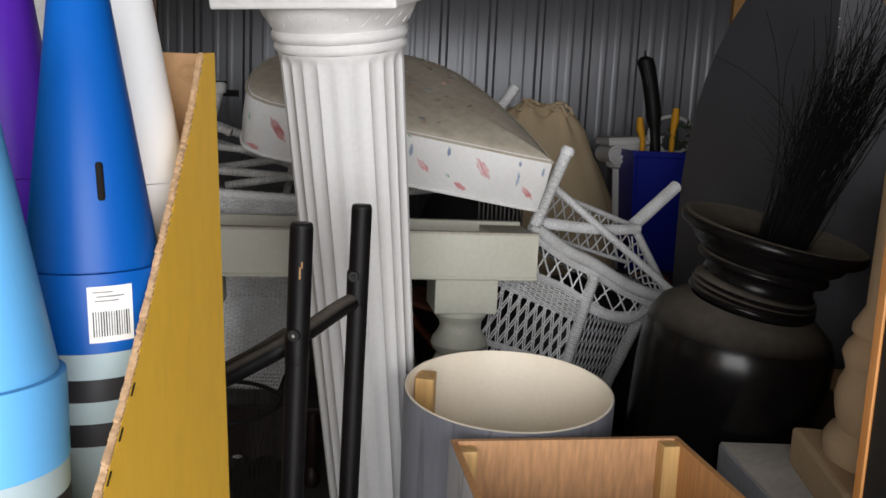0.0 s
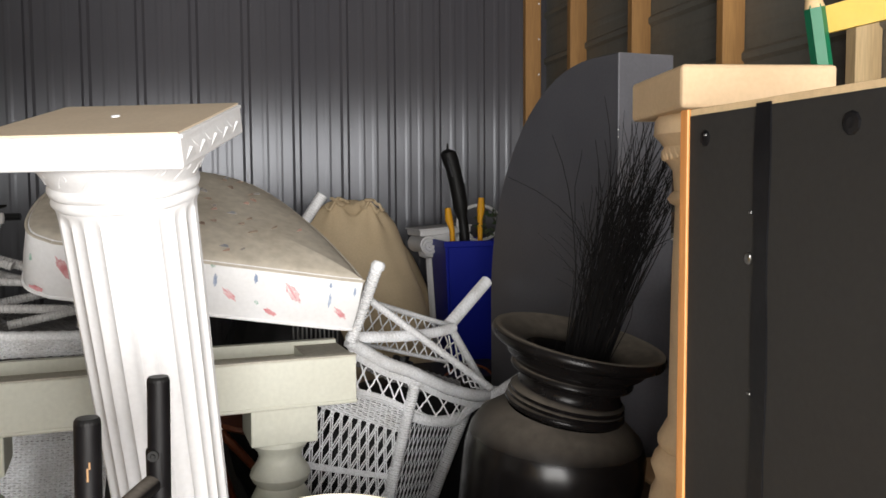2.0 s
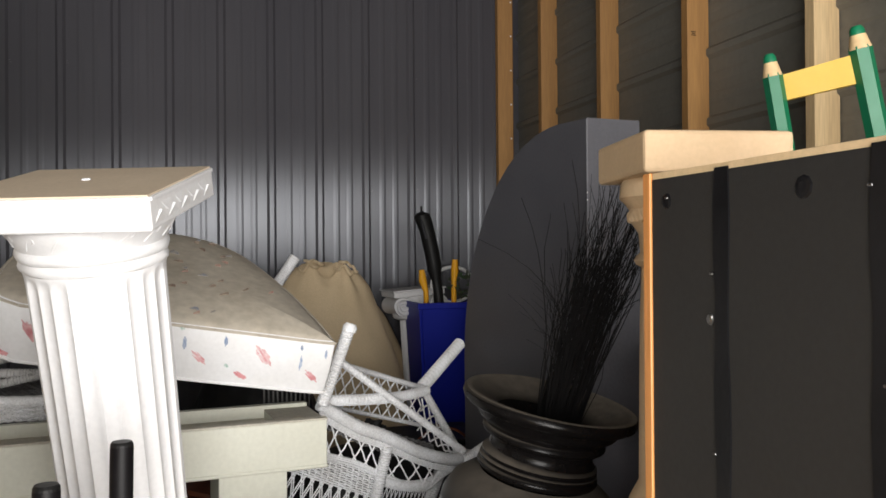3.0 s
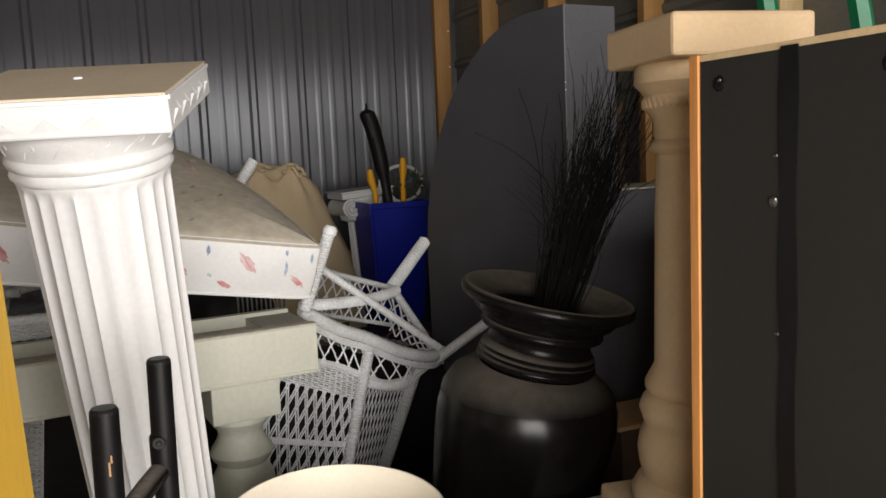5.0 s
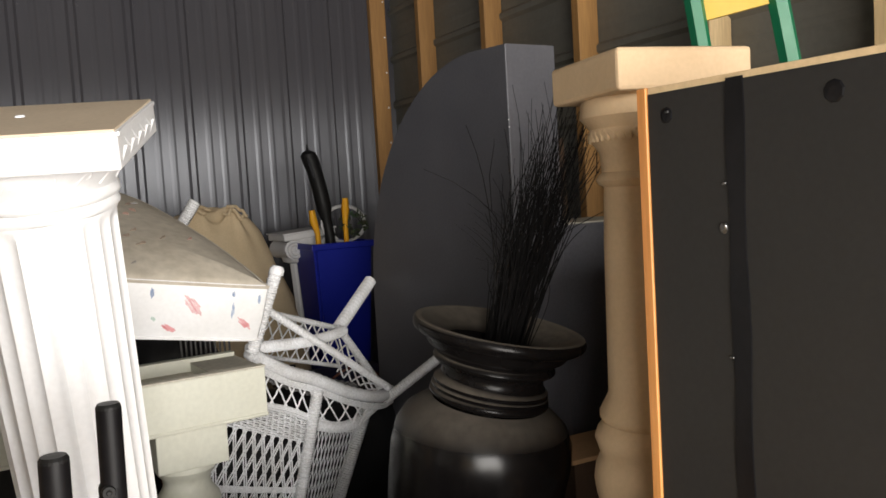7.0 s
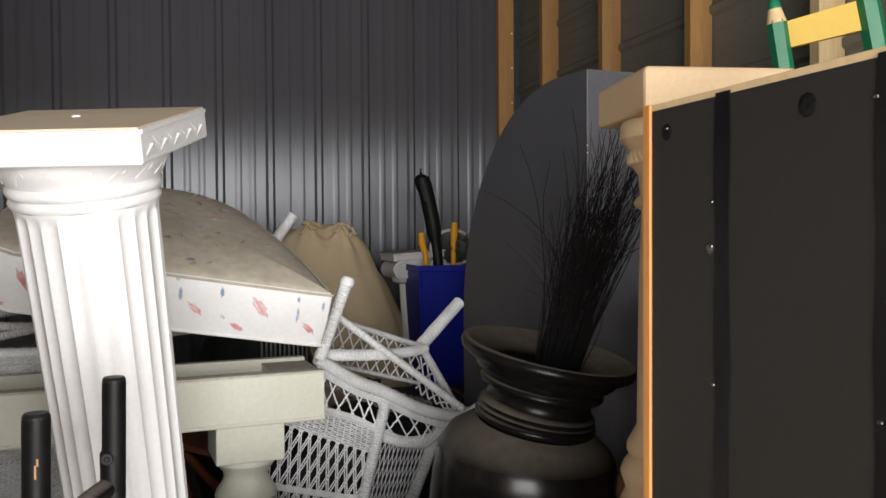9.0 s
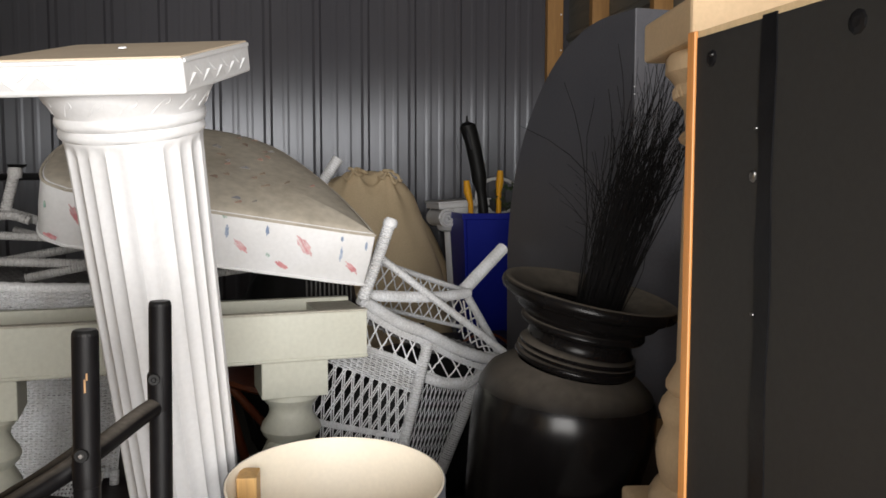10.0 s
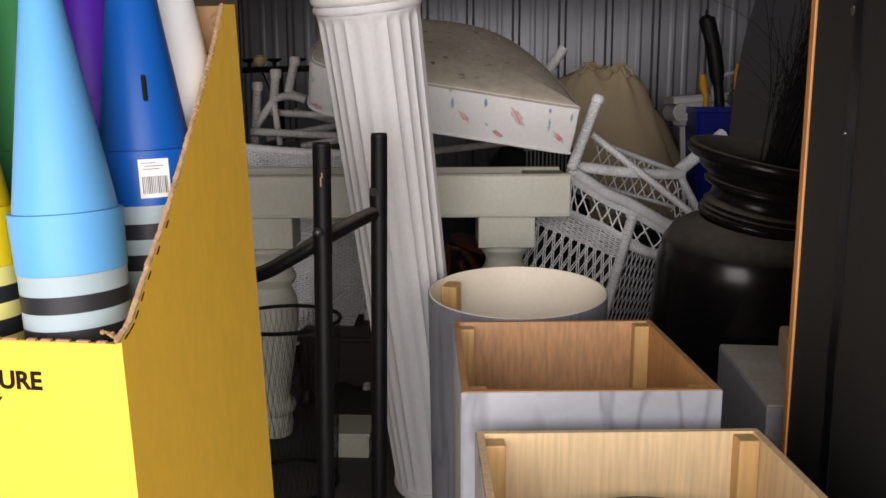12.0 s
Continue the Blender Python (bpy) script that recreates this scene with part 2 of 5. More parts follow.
M_post = material("tan_moulded_stone", (0.59, 0.43, 0.265), 0.75, 0, (0.50, 0.355, 0.21), 7, 0.6, 120, 0.05, 0.2, 110)
M_hardboard = material("black_hardboard", (0.0170, 0.0165, 0.0158), 0.6, 0, (0.020, 0.0188, 0.0175), 4, 0.7, 110, 0.12, 0.06, 150, spec=0.35)
M_tape = material("black_tape", (0.005, 0.005, 0.006), 0.33, 0, (0.009, 0.009, 0.010), 20, 0.5, 60, 0.2, 0.3, 40, spec=0.2)
M_oak = wood("orange_oak_veneer", (0.62, 0.275, 0.08), (0.46, 0.18, 0.05), "z", 30, 0.45)
M_pale_edge = material("pale_wood_top", (0.62, 0.46, 0.27), 0.65, 0, (0.5, 0.35, 0.19), 7, 0.5, 110, 0.1, 0.1, 120)
M_marble = veined(material("grey_marbled_paint", (0.37, 0.385, 0.43), 0.5, 0, (0.27, 0.28, 0.32), 2.2, 0.9, 60, 0.05, 0.05, 80, contrast=(0.4, 0.72)), (0.08, 0.085, 0.105))
M_drum_out = veined(material("slate_marbled_paint", (0.19, 0.20, 0.235), 0.5, 0, (0.11, 0.115, 0.14), 2.4, 0.9, 60, 0.08, 0.05, 80, (3.5, 3.5, 0.5), contrast=(0.4, 0.7)), (0.06, 0.065, 0.08))
M_cream = material("cream_liner", (0.90, 0.82, 0.68), 0.55, 0, (0.87, 0.78, 0.63), 4, 0.4, 120, 0.03, 0.04, 90)
M_inner = material("reddish_plywood", (0.60, 0.335, 0.165), 0.55, 0, (0.47, 0.245, 0.115), 26, 0.75, 150, 0.22, 0.2, 140, (1, 1, 0.16), contrast=(0.25, 0.85))
M_block = wood("pine_block", (0.66, 0.42, 0.17), (0.54, 0.31, 0.11), "z", 12, 0.55)
M_pale_ply = wood("pale_birch_plywood", (0.80, 0.59, 0.34), (0.76, 0.55, 0.31), "z", 5, 0.5)
M_inner_side = wood("tan_plywood", (0.60, 0.31, 0.12), (0.49, 0.24, 0.09), "z", 14, 0.55)
M_grey_ped = material("grey_laminate", (0.48, 0.48, 0.53), 0.55, 0, (0.42, 0.42, 0.46), 4, 0.5)
M_grey_ped_top = material("worn_cream_top", (0.66, 0.64, 0.60), 0.7, 0, (0.48, 0.45, 0.40), 10, 0.7, 90, 0.1)
M_bin = plastic("cobalt_plastic", (0.006, 0.014, 0.25), 0.4)
M_black = material("black_plastic", (0.009, 0.009, 0.009), 0.5, 0, None, 12, 0.4, spec=0.2)
M_orange_y = plastic("amber_plastic", (0.75, 0.36, 0.015), 0.5)
M_pgreen = material("green_paint", (0.004, 0.17, 0.075), 0.45, 0, (0.004, 0.135, 0.06), 12, 0.4, 90, 0.04, 0.05, 90)
M_pyellow = material("yellow_paint", (0.56, 0.355, 0.008), 0.5, 0, (0.51, 0.315, 0.008), 12, 0.4, 90, 0.03, 0.05, 90)
M_pencil_wood = material("bare_pencil_wood", (0.72, 0.52, 0.28), 0.6, 0, (0.6, 0.4, 0.2), 40, 0.4)
M_redwood = wood("red_brown_wood", (0.20, 0.055, 0.02), (0.12, 0.03, 0.012), "z", 20, 0.35)
M_leaf = material("dark_leaf", (0.03, 0.07, 0.03), 0.5, 0, (0.1, 0.08, 0.05), 30, 0.8)
M_slab = material("charcoal_paint", (0.085, 0.085, 0.096), 0.6, 0, (0.10, 0.10, 0.112), 7, 0.8, 110, 0.1, 0.2, 110, spec=0.12)
M_mesh = material("dark_wire", (0.02, 0.02, 0.02), 0.4, 0.3, None, 20, 0.4)


def glass(name):
    m = bpy.data.materials.new(name)
    m.use_nodes = True
    b = m.node_tree.nodes["Principled BSDF"]
    b.inputs["Base Color"].default_value = (0.82, 0.93, 0.90, 1)
    b.inputs["Roughness"].default_value = 0.05
    b.inputs["Transmission Weight"].default_value = 1.0
    return m


M_glass = glass("pale_green_glass")


# ---- building helpers ----
def part(name, bm, mat, parent=None, label="", smooth=False):
    """Links a bmesh as one mesh object under a thing or part."""
    me = bpy.data.meshes.new(name)
    bmesh.ops.recalc_face_normals(bm, faces=bm.faces)
    if smooth:
        for f in bm.faces:
            f.smooth = True
    bm.to_mesh(me)
    bm.free()
    for k in (mat if isinstance(mat, (list, tuple)) else [mat]):
        me.materials.append(k)
    ob = new(name, me)
    if smooth:
        me.set_sharp_from_angle(angle=radians(40))
    if parent is not None:
        ob.parent = parent
    if label:
        ob["label"] = label
    return ob


def thing(name, label, category, m=None, group="", kind=""):
    ob = new(name)
    ob.empty_display_size = 0.05
    ob.matrix_world = m or Matrix()
    return tagged(ob, label, category, group, kind)


def box(bm, c, s, bevel=0.0, m=None, mat_index=0):
    r = bmesh.ops.create_cube(bm, size=1.0, matrix=(m or Matrix()) @ Matrix.Translation(c) @ Matrix.Diagonal((*s, 1)))
    fs = {f for v in r["verts"] for f in v.link_faces}
    for f in fs:
        f.material_index = mat_index
    if bevel:
        bmesh.ops.bevel(bm, geom=list({e for v in r["verts"] for e in v.link_edges}), offset=bevel, segments=2, affect="EDGES", profile=0.5)
    return bm


def cube(c, s, bevel=0.0, m=None):
    return box(bmesh.new(), c, s, bevel, m)


def lathe(profile, n=48, bm=None, m=None, wobble=None):
    """Turns a profile of (radius, height) round the z axis."""
    bm = bm or bmesh.new()
    m = m or Matrix()
    rings = []
    for r, z in profile:
        if r < 1e-5:
            rings.append([bm.verts.new(m @ Vector((0, 0, z)))])
        else:
            rings.append([bm.verts.new(m @ Vector(((r if wobble is None else wobble(r, z, 2 * math.pi * k / n)) * math.cos(2 * math.pi * k / n),
                                                   (r if wobble is None else wobble(r, z, 2 * math.pi * k / n)) * math.sin(2 * math.pi * k / n), z))) for k in range(n)])
    for a, b in zip(rings, rings[1:]):
        for k in range(n):
            q = [a[k % len(a)], a[(k + 1) % len(a)], b[(k + 1) % len(b)], b[k % len(b)]]
            q = list(dict.fromkeys(q))
            if len(q) > 2:
                bm.faces.new(q)
    return bm


def tube(pts, r, n=8, bm=None, cap=True):
    """Sweeps a round section along points; r is one radius or one for each point."""
    bm = bm or bmesh.new()
    pts = [Vector(p) for p in pts]
    rs = r if isinstance(r, (list, tuple)) else [r] * len(pts)
    side, rings = None, []
    for i, p in enumerate(pts):
        d = (pts[min(i + 1, len(pts) - 1)] - pts[max(i - 1, 0)]).normalized()
        if side is None:
            side = d.orthogonal().normalized()
        side = (side - d * side.dot(d)).normalized()
        up = d.cross(side)
        rings.append([bm.verts.new(p + rs[i] * (math.cos(2 * math.pi * k / n) * side + math.sin(2 * math.pi * k / n) * up)) for k in range(n)])
    for a, b in zip(rings, rings[1:]):
        for k in range(n):
            bm.faces.new((a[k], a[(k + 1) % n], b[(k + 1) % n], b[k]))
    if cap:
        bm.faces.new(rings[0])
        bm.faces.new(rings[-1])
    return bm


def smooth_path(pts, steps=8):
    """Catmull-Rom through points."""
    p = [Vector(q) for q in pts]
    p = [2 * p[0] - p[1]] + p + [2 * p[-1] - p[-2]]
    out = []
    for i in range(1, len(p) - 2):
        for k in range(steps):
            t = k / steps
            out.append(0.5 * (2 * p[i] + (p[i + 1] - p[i - 1]) * t + (2 * p[i - 1] - 5 * p[i] + 4 * p[i + 1] - p[i + 2]) * t * t
                              + (3 * p[i] - p[i - 1] - 3 * p[i + 1] + p[i + 2]) * t ** 3))
    out.append(p[-2])
    return out


def wrapped(a, b, r, pitch=0.007, n=9, bm=None, bend=None):
    """A pole wound with cane: a tube with a ridge at every turn."""
    a, b = Vector(a), Vector(b)
    k = max(4, int((b - a).length / pitch)) * 2
    pts, rs = [], []
    for i in range(k + 1):
        p = a.lerp(b, i / k)
        if bend:
            p = p + Vector(bend) * math.sin(math.pi * i / k)
        pts.append(p)
        rs.append(r * (1.04 if i % 2 else 0.9) * (1 + 0.03 * math.sin(i * 1.7)))
    return tube(pts, rs, n, bm)


def prism(outline, a, b, axis="y", bm=None, bevel=0.0):
    """A plate: an outline in the other two axes, thick from a to b."""
    bm = bm or bmesh.new()
    put = {"x": lambda u, v, w: (w, u, v), "y": lambda u, v, w: (u, w, v), "z": lambda u, v, w: (u, v, w)}[axis]
    lo = [bm.verts.new(put(u, v, a)) for u, v in outline]
    hi = [bm.verts.new(put(u, v, b)) for u, v in outline]
    bm.faces.new(lo)
    bm.faces.new(hi)
    k = len(outline)
    sides = [bm.faces.new((lo[i], lo[(i + 1) % k], hi[(i + 1) % k], hi[i])) for i in range(k)]
    if bevel:
        es = [e for e in bm.edges if (e.verts[0] in lo) == (e.verts[1] in lo) ]
        bmesh.ops.bevel(bm, geom=es, offset=bevel, segments=2, affect="EDGES", profile=0.5)
    return bm


def ribbed(length, height, spacing, major=0.016, minor=0.0024, start=0.0):
    """A ribbed sheet in x (across the ribs) and z, with its ribs towards -y."""
    prof = []
    x = -spacing + start
    while x < length + spacing:
        for dx, dy in ((-0.024, 0), (-0.011, major), (0.011, major), (0.024, 0), (spacing * 0.36 - 0.018, 0), (spacing * 0.36 - 0.007, minor), (spacing * 0.36 + 0.007, minor), (spacing * 0.36 + 0.018, 0),
                       (spacing * 0.64 - 0.018, 0), (spacing * 0.64 - 0.007, minor), (spacing * 0.64 + 0.007, minor), (spacing * 0.64 + 0.018, 0)):
            if 0 <= x + dx <= length:
                prof.append((x + dx, -dy))
        x += spacing
    prof = [(0, 0)] + prof + [(length, 0)]
    bm = bmesh.new()
    lo = [bm.verts.new((x, y, 0)) for x, y in prof]
    hi = [bm.verts.new((x, y, height)) for x, y in prof]
    lob = [bm.verts.new((x, 0.05, 0)) for x in (0, length)]
    hib = [bm.verts.new((x, 0.05, height)) for x in (0, length)]
    for i in range(len(prof) - 1):
        bm.faces.new((lo[i], lo[i + 1], hi[i + 1], hi[i]))
    bm.faces.new((lob[0], lob[1], hib[1], hib[0]))
    bm.faces.new((lob[0], lo[0], hi[0], hib[0]))
    bm.faces.new((lob[1], lo[-1], hi[-1], hib[1]))
    bm.faces.new(hi + [hib[1], hib[0]])
    bm.faces.new(lo + [lob[1], lob[0]])
    uv = bm.loops.layers.uv.new("sheet")
    for f in bm.faces:
        for loop in f.loops:
            loop[uv].uv = (loop.vert.co.x, loop.vert.co.z)
    return bm


def quad_map(p00, p10, p11, p01, bulge=(0, 0, 0)):
    """A surface through four corners, with a bulge in its middle."""
    p00, p10, p11, p01, bulge = map(Vector, (p00, p10, p11, p01, bulge))
    return lambda u, v: (p00.lerp(p10, u)).lerp(p01.lerp(p11, u), v) + bulge * (4 * u * (1 - u)) 


def row_map(lower, upper):
    """A surface between two paths of points."""
    lo, hi = smooth_path(lower, 12), smooth_path(upper, 12)

    def at(path, u):
        k = min(max(u, 0), 1) * (len(path) - 1)
        i = min(int(k), len(path) - 2)
        return path[i].lerp(path[i + 1], k - i)
    return lambda u, v: at(lo, u).lerp(at(hi, u), v)


def weave(surface, stakes, rows, r=0.0026, bm=None, amp=0.0032, flat=1.0):
    """Wickerwork: stakes along v, and weavers along u that pass before and behind them."""
    bm = bm or bmesh.new()
    e = 0.01

    def normal(u, v):
        a = surface(min(u + e, 1), v) - surface(max(u - e, 0), v)
        b = surface(u, min(v + e, 1)) - surface(u, max(v - e, 0))
        return a.cross(b).normalized()
    for i in range(stakes + 1):
        u = i / stakes
        tube([surface(u, v / 6) for v in range(7)], r, 4, bm, False)
    for j in range(rows + 1):
        v = j / rows
        pts = []
        for i in range(2 * stakes + 1):
            u = i / (2 * stakes)
            s = math.cos(math.pi * i / 2) * (1 if j % 2 else -1)
            pts.append(surface(u, v) + normal(u, v) * amp * s + Vector((0, 0, random.uniform(-1, 1) * 0.0008)))
        tube(pts, r * flat * random.uniform(0.85, 1.15), 4, bm, False)
    return bm


def lattice(surface, across, slant, r=0.003, bm=None, double=0.0):
    """Crossed diagonal canes over a surface."""
    bm = bm or bmesh.new()
    for sgn in (1, -1):
        for i in range(-int(slant), across + int(slant) + 1):
            for off in ((0.0,) if not double else (-double, double)):
                pts = []
                for k in range(13):
                    v = k / 12
                    u = (i + off + sgn * slant * (v - 0.5) + random.uniform(-0.03, 0.03)) / across
                    if -0.001 <= u <= 1.001:
                        pts.append(surface(min(max(u, 0), 1), v) + Vector((0, -0.0025 * sgn, 0)))
                if len(pts) > 1:
                    tube(pts, r, 4, bm, False)
    return bm


# ---- the storage room ----
TURN_ROOM = -3.6
ROOM = pose(1.58, 4.50, 0, 0, 0, -TURN_ROOM)          # back right corner; x along the back wall, y outwards
back = part("wall_back", ribbed(4.2, 2.9, 0.249, major=0.011, start=0.081), M_metal)
back.matrix_world = ROOM @ Matrix.Translation((-4.2, 0, 0))
tagged(back, "grey ribbed painted metal sheet wall, semi-gloss", "wall", kind="structure")
bm = ribbed(2.9, 6.6, 0.25, start=0.14)
for v in bm.verts:
    v.co = Vector((v.co.y, -v.co.z, v.co.x))
right = part("wall_right", bm, M_metal_side)
right.matrix_world = ROOM
tagged(right, "weathered grey metal siding with horizontal ribs behind studs", "wall", kind="structure")
left = part("wall_left", cube((-4.25, -3.2, 1.45), (0.1, 6.6, 2.9)), M_metal_side)
left.matrix_world = ROOM
tagged(left, "plain grey metal side wall", "wall", kind="structure")
bm = bmesh.new()
box(bm, (-2.1, -6.5, 2.475), (4.4, 0.1, 0.85))
box(bm, (-3.875, -6.5, 1.025), (0.85, 0.1, 2.05))
box(bm, (-0.06, -6.5, 1.025), (0.32, 0.1, 2.05))
front = part("wall_front", bm, M_plain)
front.matrix_world = ROOM
tagged(front, "plain wall round the open roll-up door", "wall", kind="structure")
ceil = part("ceiling", cube((-1.9, -3.2, 2.95), (5.2, 7.0, 0.1)), M_plain)
ceil.matrix_world = ROOM
tagged(ceil, "plain dim ceiling", "ceiling", kind="structure")
floor = part("floor", cube((-1.9, -3.2, -0.05), (5.0, 6.8, 0.1)), M_concrete)
floor.matrix_world = ROOM
tagged(floor, "dark stained concrete floor", "floor", kind="structure")
ground = part("ground", cube((0, -30, -0.12), (400, 400, 0.1)), M_ground)
tagged(ground, "pale gravel ground outside the door", "ground", kind="structure")

bm = cube((0.02, 0.0, 1.45), (0.09, 0.04, 2.9), 0.003)
stud_mesh = bpy.data.meshes.new("stud")
bm.to_mesh(stud_mesh)
bm.free()
stud_mesh.materials.append(M_stud)
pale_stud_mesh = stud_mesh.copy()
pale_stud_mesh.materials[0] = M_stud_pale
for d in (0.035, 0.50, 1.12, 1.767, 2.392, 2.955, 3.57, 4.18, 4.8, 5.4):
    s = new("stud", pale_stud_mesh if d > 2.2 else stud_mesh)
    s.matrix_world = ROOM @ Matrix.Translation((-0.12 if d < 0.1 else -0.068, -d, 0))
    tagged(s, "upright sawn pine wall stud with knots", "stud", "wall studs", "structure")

# screws on the back wall's ribs
bm = lathe([(0.0, -0.004), (0.005, -0.003), (0.006, 0.0), (0.006, 0.002)], 8, m=Matrix.Rotation(radians(90), 4, "X"))
screw_mesh = bpy.data.meshes.new("wall_screw")
bm.to_mesh(screw_mesh)
bm.free()
screw_mesh.materials.append(M_steel)
for i in range(16):
    for z in (0.9, 1.5, 2.1):
        s = new("screw", screw_mesh)
        s.parent = back
        s.location = (0.081 + 0.249 * i + 0.030, -0.001, z + 0.01 * (i % 3))


# ---- white fluted column, leaning ----
def column():
    top, foot = Vector((-0.200, 1.416, 1.290)), Vector((-0.104, 1.712, 0.0))
    up = (top - foot).normalized()
    ex = Vector((0.967, -0.255, 0.0))
    ex = (ex - up * ex.dot(up)).normalized()
    ey = up.cross(ex)
    m = Matrix(((ex.x, ey.x, up.x, foot.x), (ex.y, ey.y, up.y, foot.y), (ex.z, ey.z, up.z, foot.z + 0.035), (0, 0, 0, 1)))
    h = (top - foot).length - 0.035
    ob = thing("column", "white moulded fluted column leaning, chevron-edged square cap", "column", m)
    neck = h - 0.131
    flutes = 24

    def flute(r, z, a):
        if z < 0.012 or z > neck - 0.004:
            return r
        end = min((z - 0.012) / 0.02, (neck - 0.004 - z) / 0.02, 1.0)
        c = abs(math.sin(a * flutes / 2))
        return r - 0.0062 * (c ** 0.62) * math.sqrt(max(0, min(1, end)))
    prof = [(0.085, 0.007)]
    zs = [0.010, 0.014, 0.02, 0.03] + [0.03 + (neck - 0.054) * k / 14 for k in range(1, 15)] + [neck - 0.016, neck - 0.009, neck - 0.004, neck]
    prof += [(0.0925 + 0.0150 * z / neck, z) for z in zs]
    part("shaft", lathe(prof, 160, wobble=flute), M_plaster, ob, smooth=True)
    n = neck
    bm = lathe([(0.09, n - 0.002), (0.1085, n), (0.1115, n + 0.004), (0.1125, n + 0.009), (0.1105, n + 0.014), (0.1085, n + 0.017), (0.1135, n + 0.020), (0.1160, n + 0.026), (0.1150, n + 0.032), (0.1115, n + 0.036),
                (0.1130, n + 0.039), (0.1175, n + 0.047), (0.1230, n + 0.056), (0.1285, n + 0.066), (0.1330, n + 0.076), (0.06, n + 0.078)], 96,
               wobble=lambda r, z, a: r + 0.0011 * math.sin(a * 9 + z * 60) * (n + 0.002 < z < n + 0.036))
    part("capital", bm, M_plaster, ob, smooth=True)
    bm = bmesh.new()
    for k in range(16):                                  # scrolled leaves round the flare
        at = Matrix.Rotation(2 * math.pi * k / 16, 4, "Z")
        curl = [(0.1160, -0.012, n + 0.044), (0.1215, -0.004, n + 0.054), (0.1265, 0.006, n + 0.064), (0.1270, 0.014, n + 0.066), (0.1240, 0.014, n + 0.059), (0.1225, 0.008, n + 0.056)]
        tube(smooth_path([at @ Vector((p[0] - 0.0012, p[1], p[2])) for p in curl], 3), 0.0021, 6, bm)
    part("ornament", bm, M_plaster, ob, smooth=True)
    z0, half = h - 0.054, 0.153
    part("cap", cube((0, 0, z0 + 0.026), (2 * half, 2 * half, 0.050), 0.004), M_plaster, ob)
    part("cap_top", cube((0, 0, h - 0.0025), (2 * half - 0.005, 2 * half - 0.005, 0.0035), 0.001), M_plaster_top, ob, "dusty cream top face")
    bm = bmesh.new()                                     # pointed facets standing out of the edge
    for face in range(4):
        rot = Matrix.Rotation(math.pi / 2 * face, 4, "Z")
        pitch = (2 * half - 0.016) / 5
        for k in range(5):
            x = -half + 0.008 + pitch * (k + 0.5)
            w = pitch * 0.49
            for foot_z, tip_z, out in ((z0 + 0.006, z0 + 0.027, 0.0042), (z0 + 0.042, z0 + 0.022, 0.0030)):
                c = x if tip_z > foot_z else x + pitch / 2
                if c + w > half:
                    continue
                q = [bm.verts.new(rot @ Vector(p)) for p in ((c - w, -half + 0.001, foot_z), (c + w, -half + 0.001, foot_z), (c, -half - out, tip_z), (c, -half + 0.001, tip_z))]
                for f in ((0, 1, 2), (0, 2, 3), (1, 3, 2), (0, 3, 1)):
                    bm.faces.new([q[i] for i in f])
        box(bm, (0, -half - 0.001, z0 + 0.047), (2 * half - 0.01, 0.003, 0.006), 0.001, rot)
    part("chevron_moulding", bm, M_plaster, ob)
    part("plug", lathe([(0, h + 0.004), (0.006, h + 0.0035), (0.007, h + 0.001)], 12), M_c_white, ob)
    bm = lathe([(0.05, -0.01), (0.095, -0.01), (0.097, -0.004), (0.0955, 0.004), (0.094, 0.009), (0.08, 0.010)], 64)
    part("base", bm, M_plaster, ob, smooth=True)


column()


